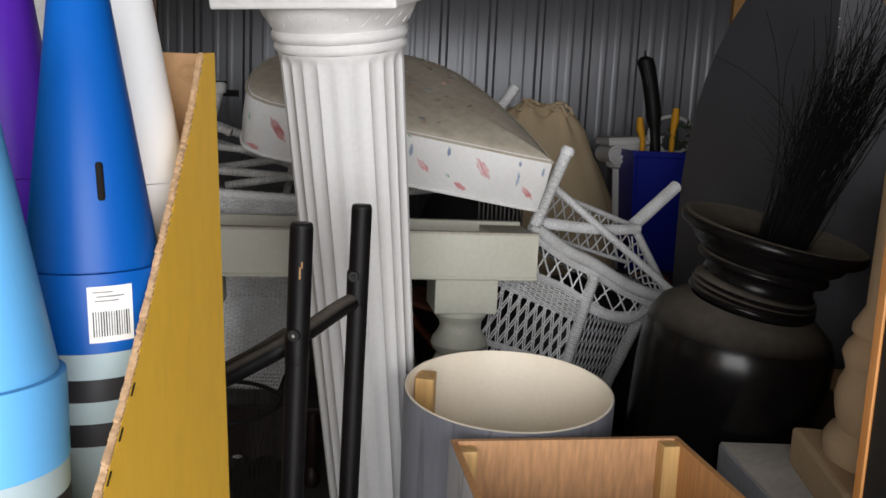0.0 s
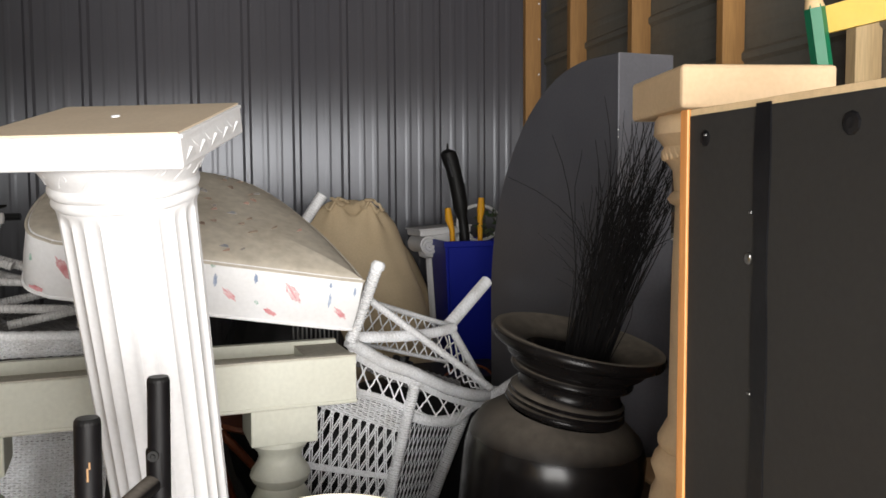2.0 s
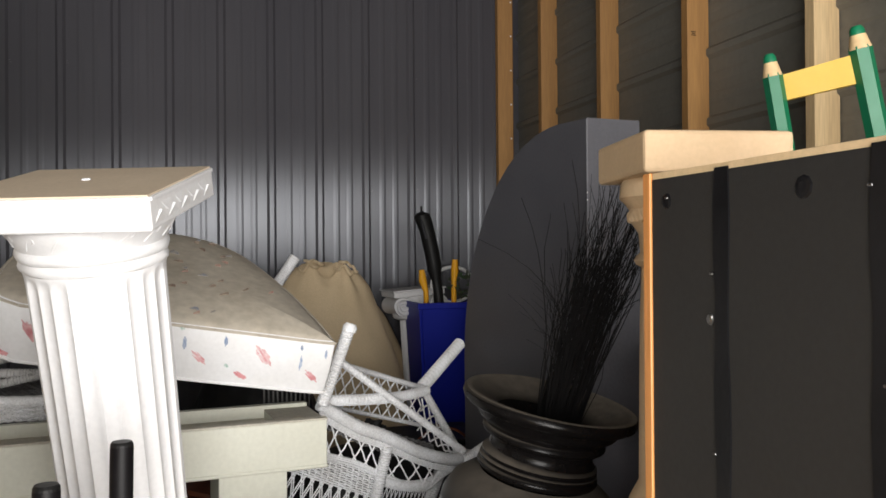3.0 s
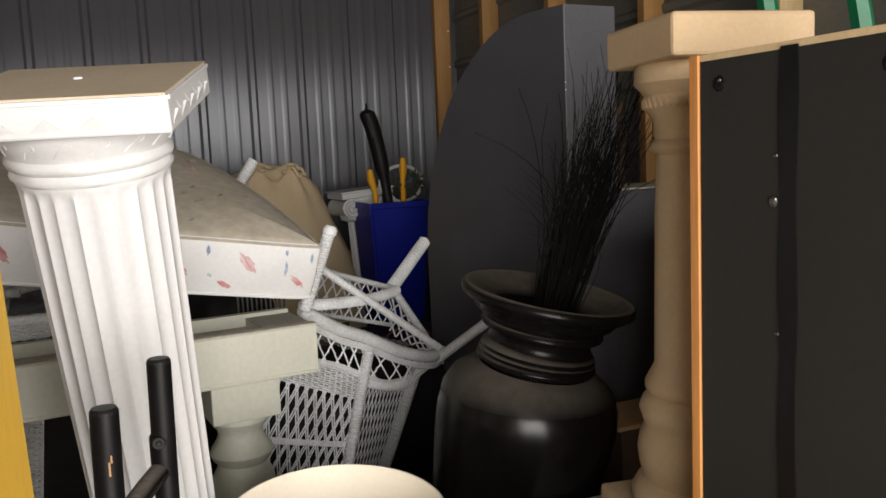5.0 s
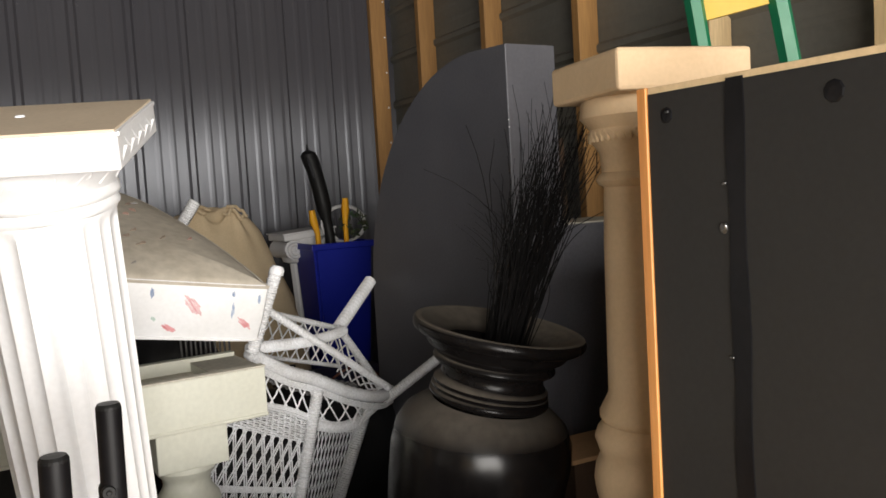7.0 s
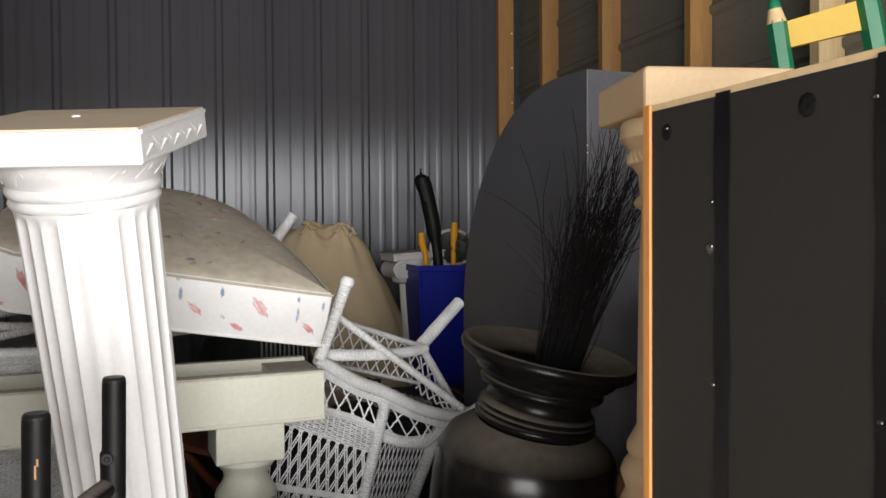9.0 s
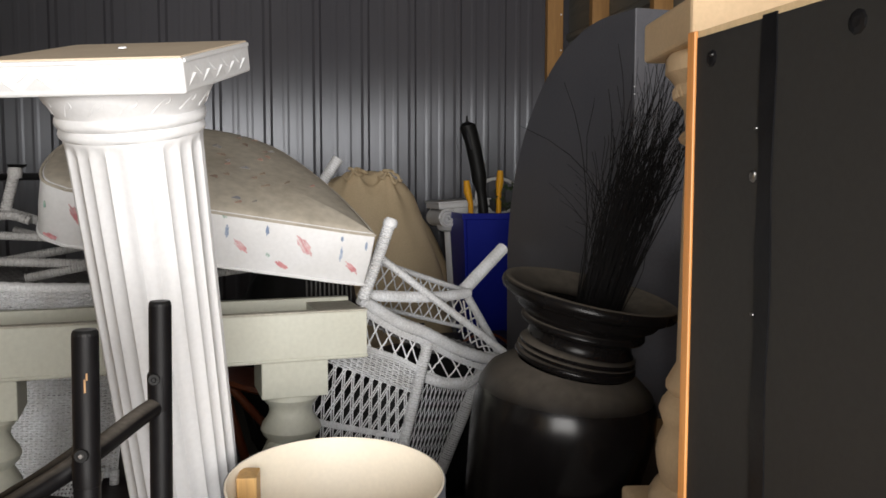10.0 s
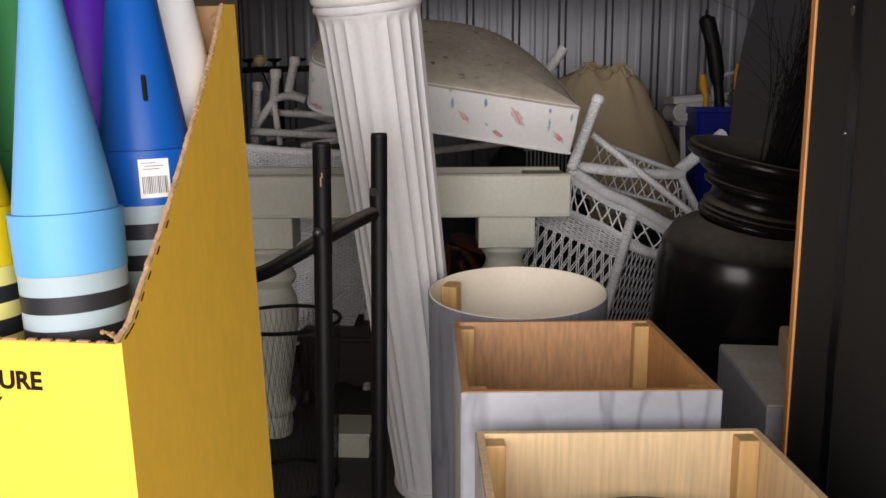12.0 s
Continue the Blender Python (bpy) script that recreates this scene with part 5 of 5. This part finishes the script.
# ---- mesh basket and dark things low on the floor ----
basket = thing("wire_basket", "round black wire mesh basket with thick rim", "basket", pose(-0.472, 1.68, 0))
bm = bmesh.new()
for k in range(60):
    a = 2 * math.pi * k / 60
    for tw in (0.5, -0.5):
        tube([(math.cos(a + tw * t / 4) * (0.125 + 0.015 * t / 4), math.sin(a + tw * t / 4) * (0.125 + 0.015 * t / 4), 0.01 + 0.43 * t / 4) for t in range(5)], 0.00055, 3, bm, False)
part("mesh", bm, M_mesh, basket)
for z, r, w in ((0.442, 0.141, 0.005), (0.012, 0.126, 0.005)):
    part("rim", tube([(r * math.cos(2 * math.pi * k / 48), r * math.sin(2 * math.pi * k / 48), z) for k in range(49)], w, 8, cap=False), M_black, basket, smooth=True)

stool = thing("wooden_chair", "glossy red-brown wooden chair lying under the table", "chair", pose(-0.05, 2.62, 0))
for a, b, r in (((-0.10, 0, 0.49), (0.05, 0.02, 0.30), 0.012), ((-0.12, 0.0, 0.47), (0.12, 0.03, 0.46), 0.012), ((-0.09, 0.02, 0.42), (0.02, 0.03, 0.0), 0.013), ((0.10, 0.03, 0.47), (0.12, 0.05, 0.0), 0.013), ((-0.13, 0.02, 0.48), (-0.16, 0.03, 0.0), 0.013)):
    part("spindle", tube([a, Vector(a).lerp(Vector(b), 0.5), b], [r, r * 1.15, r], 10), M_redwood, stool, smooth=True)
part("seat", lathe([(0, 0.0), (0.13, 0.0), (0.14, 0.008), (0.135, 0.02), (0.10, 0.026), (0, 0.024)], 32, m=Matrix.Translation((0.0, 0.06, 0.455)) @ Matrix.Rotation(radians(14), 4, "Y")), M_redwood, stool, smooth=True)

low_stand = thing("low_stand", "dark brown carved wooden stand under the table", "stand", pose(-0.47, 2.24, 0, 0, 0, 3))
out = [(-0.14, 0.225), (-0.14, 0.085)] + [(-0.12 + 0.24 * k / 16, 0.070 + 0.026 * abs(math.sin(math.pi * k / 5.34))) for k in range(17)] + [(0.14, 0.085), (0.14, 0.225)]
part("skirt", prism(out, -0.012, 0.012, "y", bevel=0.002), M_walnut, low_stand)
part("top", cube((0, 0.13, 0.232), (0.31, 0.30, 0.018), 0.005), M_walnut, low_stand)
for x in (-0.125, 0.125):
    for y in (0.0, 0.26):
        part("foot", lathe([(0, 0.0), (0.016, 0.0), (0.024, 0.012), (0.026, 0.03), (0.018, 0.05), (0.014, 0.06), (0.022, 0.075), (0.018, 0.225)], 16, m=Matrix.Translation((x, y, 0))), M_walnut, low_stand, smooth=True)
white_box = thing("small_box", "small off-white painted wooden box on the floor", "box", pose(-0.375, 1.93, 0, 0, 0, 5))
part("body", cube((0, 0, 0.030), (0.13, 0.14, 0.060), 0.003), M_table, white_box)
part("lid", cube((0, 0, 0.066), (0.138, 0.148, 0.012), 0.003), M_table, white_box)

puff = thing("foam_ball", "small cream fuzzy ball on the iron stand", "ball", pose(-0.852, 2.62, 1.125))
bm = bmesh.new()
bmesh.ops.create_icosphere(bm, subdivisions=4, radius=0.021)
for v in bm.verts:
    v.co *= 1 + 0.09 * noise.noise(v.co * 240) + 0.05 * noise.noise(v.co * 90)
part("ball", bm, M_pale_edge, puff, smooth=True)
part("stem", tube([(0, 0, -0.018), (0, 0.10, -0.10), (0.01, 0.18, -0.10)], 0.003, 6), M_black, puff)

# ---- back of the room ----
sack = thing("canvas_sack", "large tan canvas sack, slumped and creased", "sack", pose(0.415, 3.62, 0))
FORM = ((0.0, 0.33), (0.03, 0.365), (0.20, 0.385), (0.40, 0.375), (0.60, 0.345), (0.79, 0.295), (0.925, 0.250), (1.03, 0.205), (1.085, 0.168), (1.112, 0.105), (1.120, 0.055), (1.118, 0.0))
PUCKERS = ((-0.10, -0.10, 0.034, 0.045), (0.045, -0.085, 0.030, 0.042), (-0.02, 0.03, 0.015, 0.06))


def sack_skin(r, z, a):
    """Slumped cloth: broad dents, folds that run down from the gathered mouth."""
    p = Vector((math.cos(a), math.sin(a), z * 2.2))
    fold = 0.022 * noise.noise(Vector((math.cos(a) * 1.3, math.sin(a) * 1.3, z * 1.1 + 4)))
    fine = 0.004 * abs(math.sin(a * 3.5 + 2.5 * noise.noise(p * 0.9))) * min(1, max(0, z - 0.75) * 3.0)
    return max(0.004, r + (fold + 0.022 * noise.noise(p * 1.7) - fine) * min(1, r / 0.15))


rings = []
for (za, ra), (zb, rb) in zip(FORM, FORM[1:]):
    rings += [(ra + (rb - ra) * k / 5, za + (zb - za) * k / 5) for k in range(5)]
bm = lathe(rings + [FORM[-1][::-1]], 120, wobble=sack_skin)
for v in bm.verts:
    x, y, z = v.co
    v.co = Vector((x * 1.06 - 0.055, y * 0.78, z))
    if z > 0.9:
        for px, py, ph, pw in PUCKERS:                   # gathered puckers of the mouth
            d = math.hypot(v.co.x - px, v.co.y - py)
            ang = math.atan2(v.co.y - py, v.co.x - px)
            v.co.z += ph * math.exp(-(d / pw) ** 2) + 0.010 * math.sin(ang * 5) * math.exp(-((d - pw) / 0.045) ** 2)
        v.co.z += 0.010 * noise.noise(Vector((x, y, 0)) * 14)
crest = [v.co.copy() for v in bm.verts if v.co.z > 1.0]
part("bag", bm, M_canvas, sack, smooth=True)


def on_sack(x, y):
    near = [c for c in crest if math.hypot(c.x - x, c.y - y) < 0.03]
    return Vector((x, y, max(c.z for c in near) if near else 1.10))


for px, py, ph, pw in PUCKERS[:2]:                       # rolled hems of the gathered mouth
    for side in (-1, 1):
        hem = [on_sack(px + 0.012 * side + 0.050 * k / 5, py - 0.025 + 0.018 * side + 0.010 * math.sin(k * 1.4)) for k in range(-3, 6)]
        part("hem_fold", tube(smooth_path(hem, 4), [0.002] + [0.0065] * (4 * (len(hem) - 1) - 1) + [0.002], 8), M_canvas, sack, smooth=True)
sack2 = thing("canvas_sack", "smaller shaded brown canvas sack against the wall", "sack", pose(0.50, 4.02, 0))
bm = bmesh.new()
bmesh.ops.create_icosphere(bm, subdivisions=4, radius=1.0)
for v in bm.verts:
    p = v.co.copy()
    n = noise.noise(p * 2.1 + Vector((3, 1, 0))) * 0.12
    v.co = Vector((p.x * 0.36 * (1 + n) * (1 - 0.30 * max(0, p.z)), p.y * 0.2 * (1 + n), 0.52 + p.z * 0.52))
part("bag", bm, M_canvas, sack2, smooth=True)



def gap_filler_bag(label, x, y, half_x, half_y, half_z, seed):
    ob = thing("gap_filler_bag", label, "bag", pose(x, y, 0))
    bm = bmesh.new()
    bmesh.ops.create_icosphere(bm, subdivisions=5, radius=1.0)
    for v in bm.verts:
        p = v.co.copy()
        n = 0.10 * noise.noise(p * 1.6 + Vector((seed, 0, 2))) + 0.05 * noise.noise(p * 4.3) + 0.02 * abs(noise.noise(p * 9.0))
        v.co = Vector((p.x * half_x * (1 + n), p.y * half_y * (1 + n), max(0.0, half_z * (0.9 + p.z * (1 + n)))))
    part("sheet", bm, M_filler_black, ob, smooth=True)
    part("knot", lathe([(0.05, -0.02), (0.022, 0.015), (0.016, 0.03), (0.03, 0.05), (0.042, 0.075), (0.036, 0.078), (0.014, 0.04)], 28, m=Matrix.Translation((-0.05, 0.0, 1.86 * half_z)) @ Matrix.Rotation(0.3, 4, "X"),
                        wobble=lambda r, z, a: r * (1 + 0.25 * math.sin(a * 6 + z * 50))), M_filler_black, ob, "twisted bag mouth", True)


# added black shapes that stand in for the deep shade among the clutter
gap_filler_bag("black bag shape added to darken the gap behind the chair", 0.52, 2.86, 0.44, 0.19, 0.28, 7)
gap_filler_bag("tall black bag shape added to darken the space under the cushion", 0.10, 3.16, 0.24, 0.19, 0.47, 3)


def ionic():
    ob = thing("column_fragment", "white fluted half column with scroll capital", "column", pose(0.902, 3.90, 0, 0, -4, 8))
    def fl(r, z, a):
        return r - 0.008 * abs(math.sin(a * 10))
    part("shaft", lathe([(0.073, 0.0), (0.073, 0.01)] + [(0.076 - 0.006 * k / 8, 0.02 + 0.86 * k / 8) for k in range(9)], 120, wobble=fl), M_plaster, ob, smooth=True)
    part("cap", cube((0, 0, 0.993), (0.25, 0.20, 0.028), 0.006), M_plaster, ob)
    part("cap_top", cube((0, 0, 1.0105), (0.26, 0.21, 0.006), 0.002), M_plaster, ob)
    part("collar", lathe([(0.08, 0.87), (0.10, 0.88), (0.105, 0.90), (0.10, 0.93), (0.09, 0.980)], 40), M_plaster, ob, smooth=True)
    for s in (-1, 1):
        pts = []
        for k in range(40):
            a, r = k * 0.42, 0.044 * (1 - k / 42)
            pts.append((s * 0.085 + s * r * math.cos(a), -0.105, 0.936 + r * math.sin(a)))
        part("scroll", tube(pts, 0.007, 8), M_plaster, ob, smooth=True)
        part("scroll_body", lathe([(0, -0.10), (0.042, -0.10), (0.036, 0.0), (0.042, 0.10), (0, 0.10)], 24, m=Matrix.Translation((s * 0.085, 0, 0.936)) @ Matrix.Rotation(radians(90), 4, "X")), M_plaster, ob, smooth=True)


ionic()

binob = thing("plastic_bin", "tall cobalt blue plastic bin holding odds and ends", "bin", pose(0.925, 3.72, 0, 0, 0, 3.6))
w0, w1, h = 0.085, 0.135, 0.955
bm = bmesh.new()
lo = [bm.verts.new((sx * w0 * 1.0, sy * w0, 0)) for sx, sy in ((-1, -1), (1, -1), (1, 1), (-1, 1))]
hi = [bm.verts.new((sx * w1, sy * w1, h)) for sx, sy in ((-1, -1), (1, -1), (1, 1), (-1, 1))]
inn = [bm.verts.new((sx * (w1 - 0.006), sy * (w1 - 0.006), h)) for sx, sy in ((-1, -1), (1, -1), (1, 1), (-1, 1))]
bot = [bm.verts.new((sx * (w0 - 0.004), sy * (w0 - 0.004), 0.03)) for sx, sy in ((-1, -1), (1, -1), (1, 1), (-1, 1))]
for a, b in ((lo, hi), (hi, inn), (inn, bot)):
    for k in range(4):
        bm.faces.new((a[k], a[(k + 1) % 4], b[(k + 1) % 4], b[k]))
bm.faces.new(lo)
bm.faces.new(bot)
bmesh.ops.bevel(bm, geom=[e for e in bm.edges if abs(e.verts[0].co.z - e.verts[1].co.z) > 0.5], offset=0.012, segments=3, affect="EDGES")
part("body", bm, M_bin, binob)
for c, s in (((0, -w1, h - 0.012), (2 * w1 + 0.02, 0.012, 0.028)), ((0, w1, h - 0.012), (2 * w1 + 0.02, 0.012, 0.028)), ((-w1, 0, h - 0.012), (0.012, 2 * w1 - 0.014, 0.028)), ((w1, 0, h - 0.012), (0.012, 2 * w1 - 0.014, 0.028))):
    part("rim", cube(c, s, 0.004), M_bin, binob)

umb = thing("umbrella", "furled black umbrella in a sleeve, standing in bin", "umbrella", pose(0, 0, 0))
part("sleeve", tube(smooth_path([(0.955, 3.74, 0.10), (0.935, 3.74, 0.80), (0.905, 3.74, 1.10), (0.872, 3.74, 1.27), (0.850, 3.74, 1.34), (0.846, 3.74, 1.366)], 6),
                    [0.024] * 12 + [0.034] * 8 + [0.036] * 6 + [0.030, 0.026, 0.022, 0.012, 0.007], 14), M_black, umb, smooth=True)
part("strap", tube([(0.846, 3.735, 1.366), (0.838, 3.72, 1.35), (0.842, 3.705, 1.30), (0.858, 3.70, 1.24)], 0.006, 6), M_c_black, umb, smooth=True)
part("ferrule", tube([(0.846, 3.74, 1.36), (0.845, 3.74, 1.39)], [0.006, 0.004], 8), M_black, umb)
for x, z, tlt in ((0.855, 1.10, -12), (0.985, 1.145, 4)):
    hd = thing("tool_handle", "amber yellow plastic tool handle sticking out of bin", "tool", pose(x, 3.70, 0.0, 0, 0, 0))
    part("grip", tube([(0.03 * (tlt < 0), 0, 0.05), (0, 0, z - 0.10), (0 + tlt * 0.0012, 0, z - 0.05), (tlt * 0.0016, 0, z)], [0.008, 0.012, 0.018, 0.013], 10), M_orange_y, hd, smooth=True)
plant = thing("wreath", "small dark leafy wreath lying in the bin", "wreath", pose(1.03, 3.72, 1.03))
rnd = random.Random(9)
bm = bmesh.new()
for k in range(90):
    a = rnd.uniform(0, 2 * math.pi)
    p = Vector((0.045 * math.cos(a), rnd.uniform(-0.03, 0.03), 0.045 * math.sin(a)))
    d = Vector((rnd.gauss(0, 1), rnd.gauss(0, 1), rnd.gauss(0, 1))).normalized() * 0.03
    s = d.orthogonal().normalized() * 0.008
    q = [bm.verts.new(p), bm.verts.new(p + d * 0.5 + s), bm.verts.new(p + d), bm.verts.new(p + d * 0.5 - s)]
    bm.faces.new(q)
part("leaves", bm, M_leaf, plant)
part("hoop", tube([(0.10 * math.cos(2 * math.pi * k / 30) - 0.04, 0.02, 0.08 * math.sin(2 * math.pi * k / 30)) for k in range(31)], 0.008, 8, cap=False), M_grey_board, plant, smooth=True)

# black iron brackets behind the upturned chair
iron = thing("iron_stand", "black iron candle stand with flat cups", "stand", pose(-0.84, 2.80, 0))
part("pole", tube([(0, 0, 0), (0, 0, 1.10)], 0.012, 10), M_black, iron)
part("arm", tube([(-0.16, 0, 1.10), (0.14, 0, 1.105)], 0.011, 8), M_black, iron)
part("foot", lathe([(0, 0.0), (0.13, 0.0), (0.13, 0.01), (0.02, 0.03), (0, 0.03)], 24), M_black, iron)
for x in (-0.12, -0.02, 0.075):
    part("cup", lathe([(0.006, 0.0), (0.008, 0.02), (0.026, 0.028), (0.028, 0.034), (0, 0.034)], 16, m=Matrix.Translation((x, 0, 1.108))), M_black, iron)

# boards along the left side
brd = thing("plywood_sheet", "tall dark brown board standing on edge", "board", pose(-0.783, 2.26, 0, 0, 0, 4))
part("sheet", cube((-0.16, 0.010, 1.05), (0.32, 0.02, 2.10), 0.002), M_kraft_dark, brd)
brd2 = thing("whiteboard", "pale grey whiteboard standing behind the crayons", "board", pose(-0.96, 2.10, 0, 0, 0, 6))
part("sheet", cube((-0.20, 0.010, 0.95), (0.40, 0.02, 1.90), 0.002), M_grey_board, brd2)
brd3 = thing("plywood_sheet", "pale plywood sheet with visible grain", "board", pose(-1.12, 1.80, 0, 0, 0, 8))
part("sheet", cube((-0.30, 0.010, 0.9), (0.60, 0.018, 1.80), 0.002), M_ply, brd3)


# ---- pencil chair behind the bookcase ----
def pencil_chair():
    ob = thing("pencil_chair", "child's chair with green pencil posts and yellow slat", "chair", pose(0, 0, 0))
    def pencil(a, b, r):
        a, b = Vector(a), Vector(b)
        d = (b - a).normalized()
        L = (b - a).length
        m = Matrix.Translation(a) @ d.to_track_quat("Z", "Y").to_matrix().to_4x4()
        post = part("post", lathe([(0, 0), (r, 0), (r, L - 0.054), (r * 0.94, L - 0.049)], 6, m=m), M_pgreen, ob)
        part("sharpened_wood", lathe([(r * 0.97, L - 0.055), (r * 0.66, L - 0.024)], 24, m=m, wobble=lambda rr, z, a: rr), M_pencil_wood, post, "bare wood cone", True)
        part("lead", lathe([(r * 0.66, L - 0.024), (r * 0.62, L - 0.012), (r * 0.42, L - 0.005), (0, L - 0.003)], 20, m=m), M_pgreen, post, smooth=True)
    pencil((1.272, 1.64, 1.06), (1.172, 1.64, 1.612), 0.0215)
    pencil((1.478, 1.56, 1.02), (1.330, 1.56, 1.662), 0.0245)
    bm = bmesh.new()
    prs = [(1.192, 1.636, 1.559), (1.346, 1.558, 1.602), (1.362, 1.556, 1.540), (1.206, 1.634, 1.505)]
    f = [bm.verts.new(p) for p in prs]
    g = [bm.verts.new(Vector(p) + Vector((0.008, 0.016, 0))) for p in prs]
    bm.faces.new(f)
    bm.faces.new(g)
    for k in range(4):
        bm.faces.new((f[k], f[(k + 1) % 4], g[(k + 1) % 4], g[k]))
    part("back_slat", bm, M_pyellow, ob, "bright yellow back slat")
    part("seat", cube((1.40, 1.36, 1.055), (0.32, 0.34, 0.02), 0.004), M_pyellow, ob)


pencil_chair()
# added block: carries the chair, keeps door light off slab and lower arch
stand = thing("light_block_crate", "plain crate added under the pencil chair to block door light", "crate", pose(1.38, 1.14, 0))
part("body", cube((0, 0, 0.505), (0.74, 1.08, 1.01), 0.004), M_inner_side, stand)


# ---- small things ----
cord = thing("power_cord", "thin orange-red power cord looped on the floor", "cord", pose(0, 0, 0))
part("cord", tube(smooth_path([(0.60, 3.05, 0.40), (0.68, 3.02, 0.50), (0.76, 3.0, 0.535), (0.84, 3.0, 0.50), (0.90, 3.02, 0.40), (0.92, 3.05, 0.0)], 8), 0.005, 8), M_redwood, cord, smooth=True)
chest = thing("storage_tote", "dark brown lidded tote behind the wicker chair", "tote", pose(0.72, 3.12, 0, 0, 0, 5))
part("body", cube((0, 0, 0.235), (0.40, 0.30, 0.47), 0.012), M_kraft_dark, chest)
part("lid", cube((0, 0, 0.482), (0.42, 0.32, 0.022), 0.008), M_black, chest)
old = thing("wooden_chair", "dark brown wooden chair back beside the arch", "chair", pose(1.22, 2.42, 0, 0, 0, 3))
for x in (-0.10, 0.10):
    part("post", tube([(x, 0, 0), (x, 0.0, 0.6), (x * 1.05, 0.02, 1.30)], [0.016, 0.017, 0.013], 10), M_kraft_dark, old, smooth=True)
for z in (1.08, 1.18, 1.27):
    part("rail", cube((0, 0.01, z), (0.20, 0.016, 0.05), 0.004), M_kraft_dark, old)
part("seat", cube((0, -0.02, 0.46), (0.26, 0.10, 0.03), 0.006), M_kraft_dark, old)
# nails along the corner stud and the stamp on a stud
studs = [o for o in scene.objects if o.name.startswith("stud")]
bm = lathe([(0, 0.003), (0.004, 0.002), (0.005, 0.0)], 8, m=Matrix.Rotation(radians(90), 4, "X"))
nail_mesh = bpy.data.meshes.new("nail")
bm.to_mesh(nail_mesh)
bm.free()
nail_mesh.materials.append(M_paper)
for k in range(9):
    nl = new("nail", nail_mesh)
    nl.parent = studs[0]
    nl.location = (0.052, -0.0205, 1.05 + 0.19 * k)
for k, (w, h, dz) in enumerate(((0.020, 0.003, 0.0), (0.014, 0.003, 0.006), (0.020, 0.003, 0.012))):
    bar = part("stamp_bar", cube((0.0, -0.0206, 1.95 + dz), (w, 0.0008, h)), M_ink, studs[3])
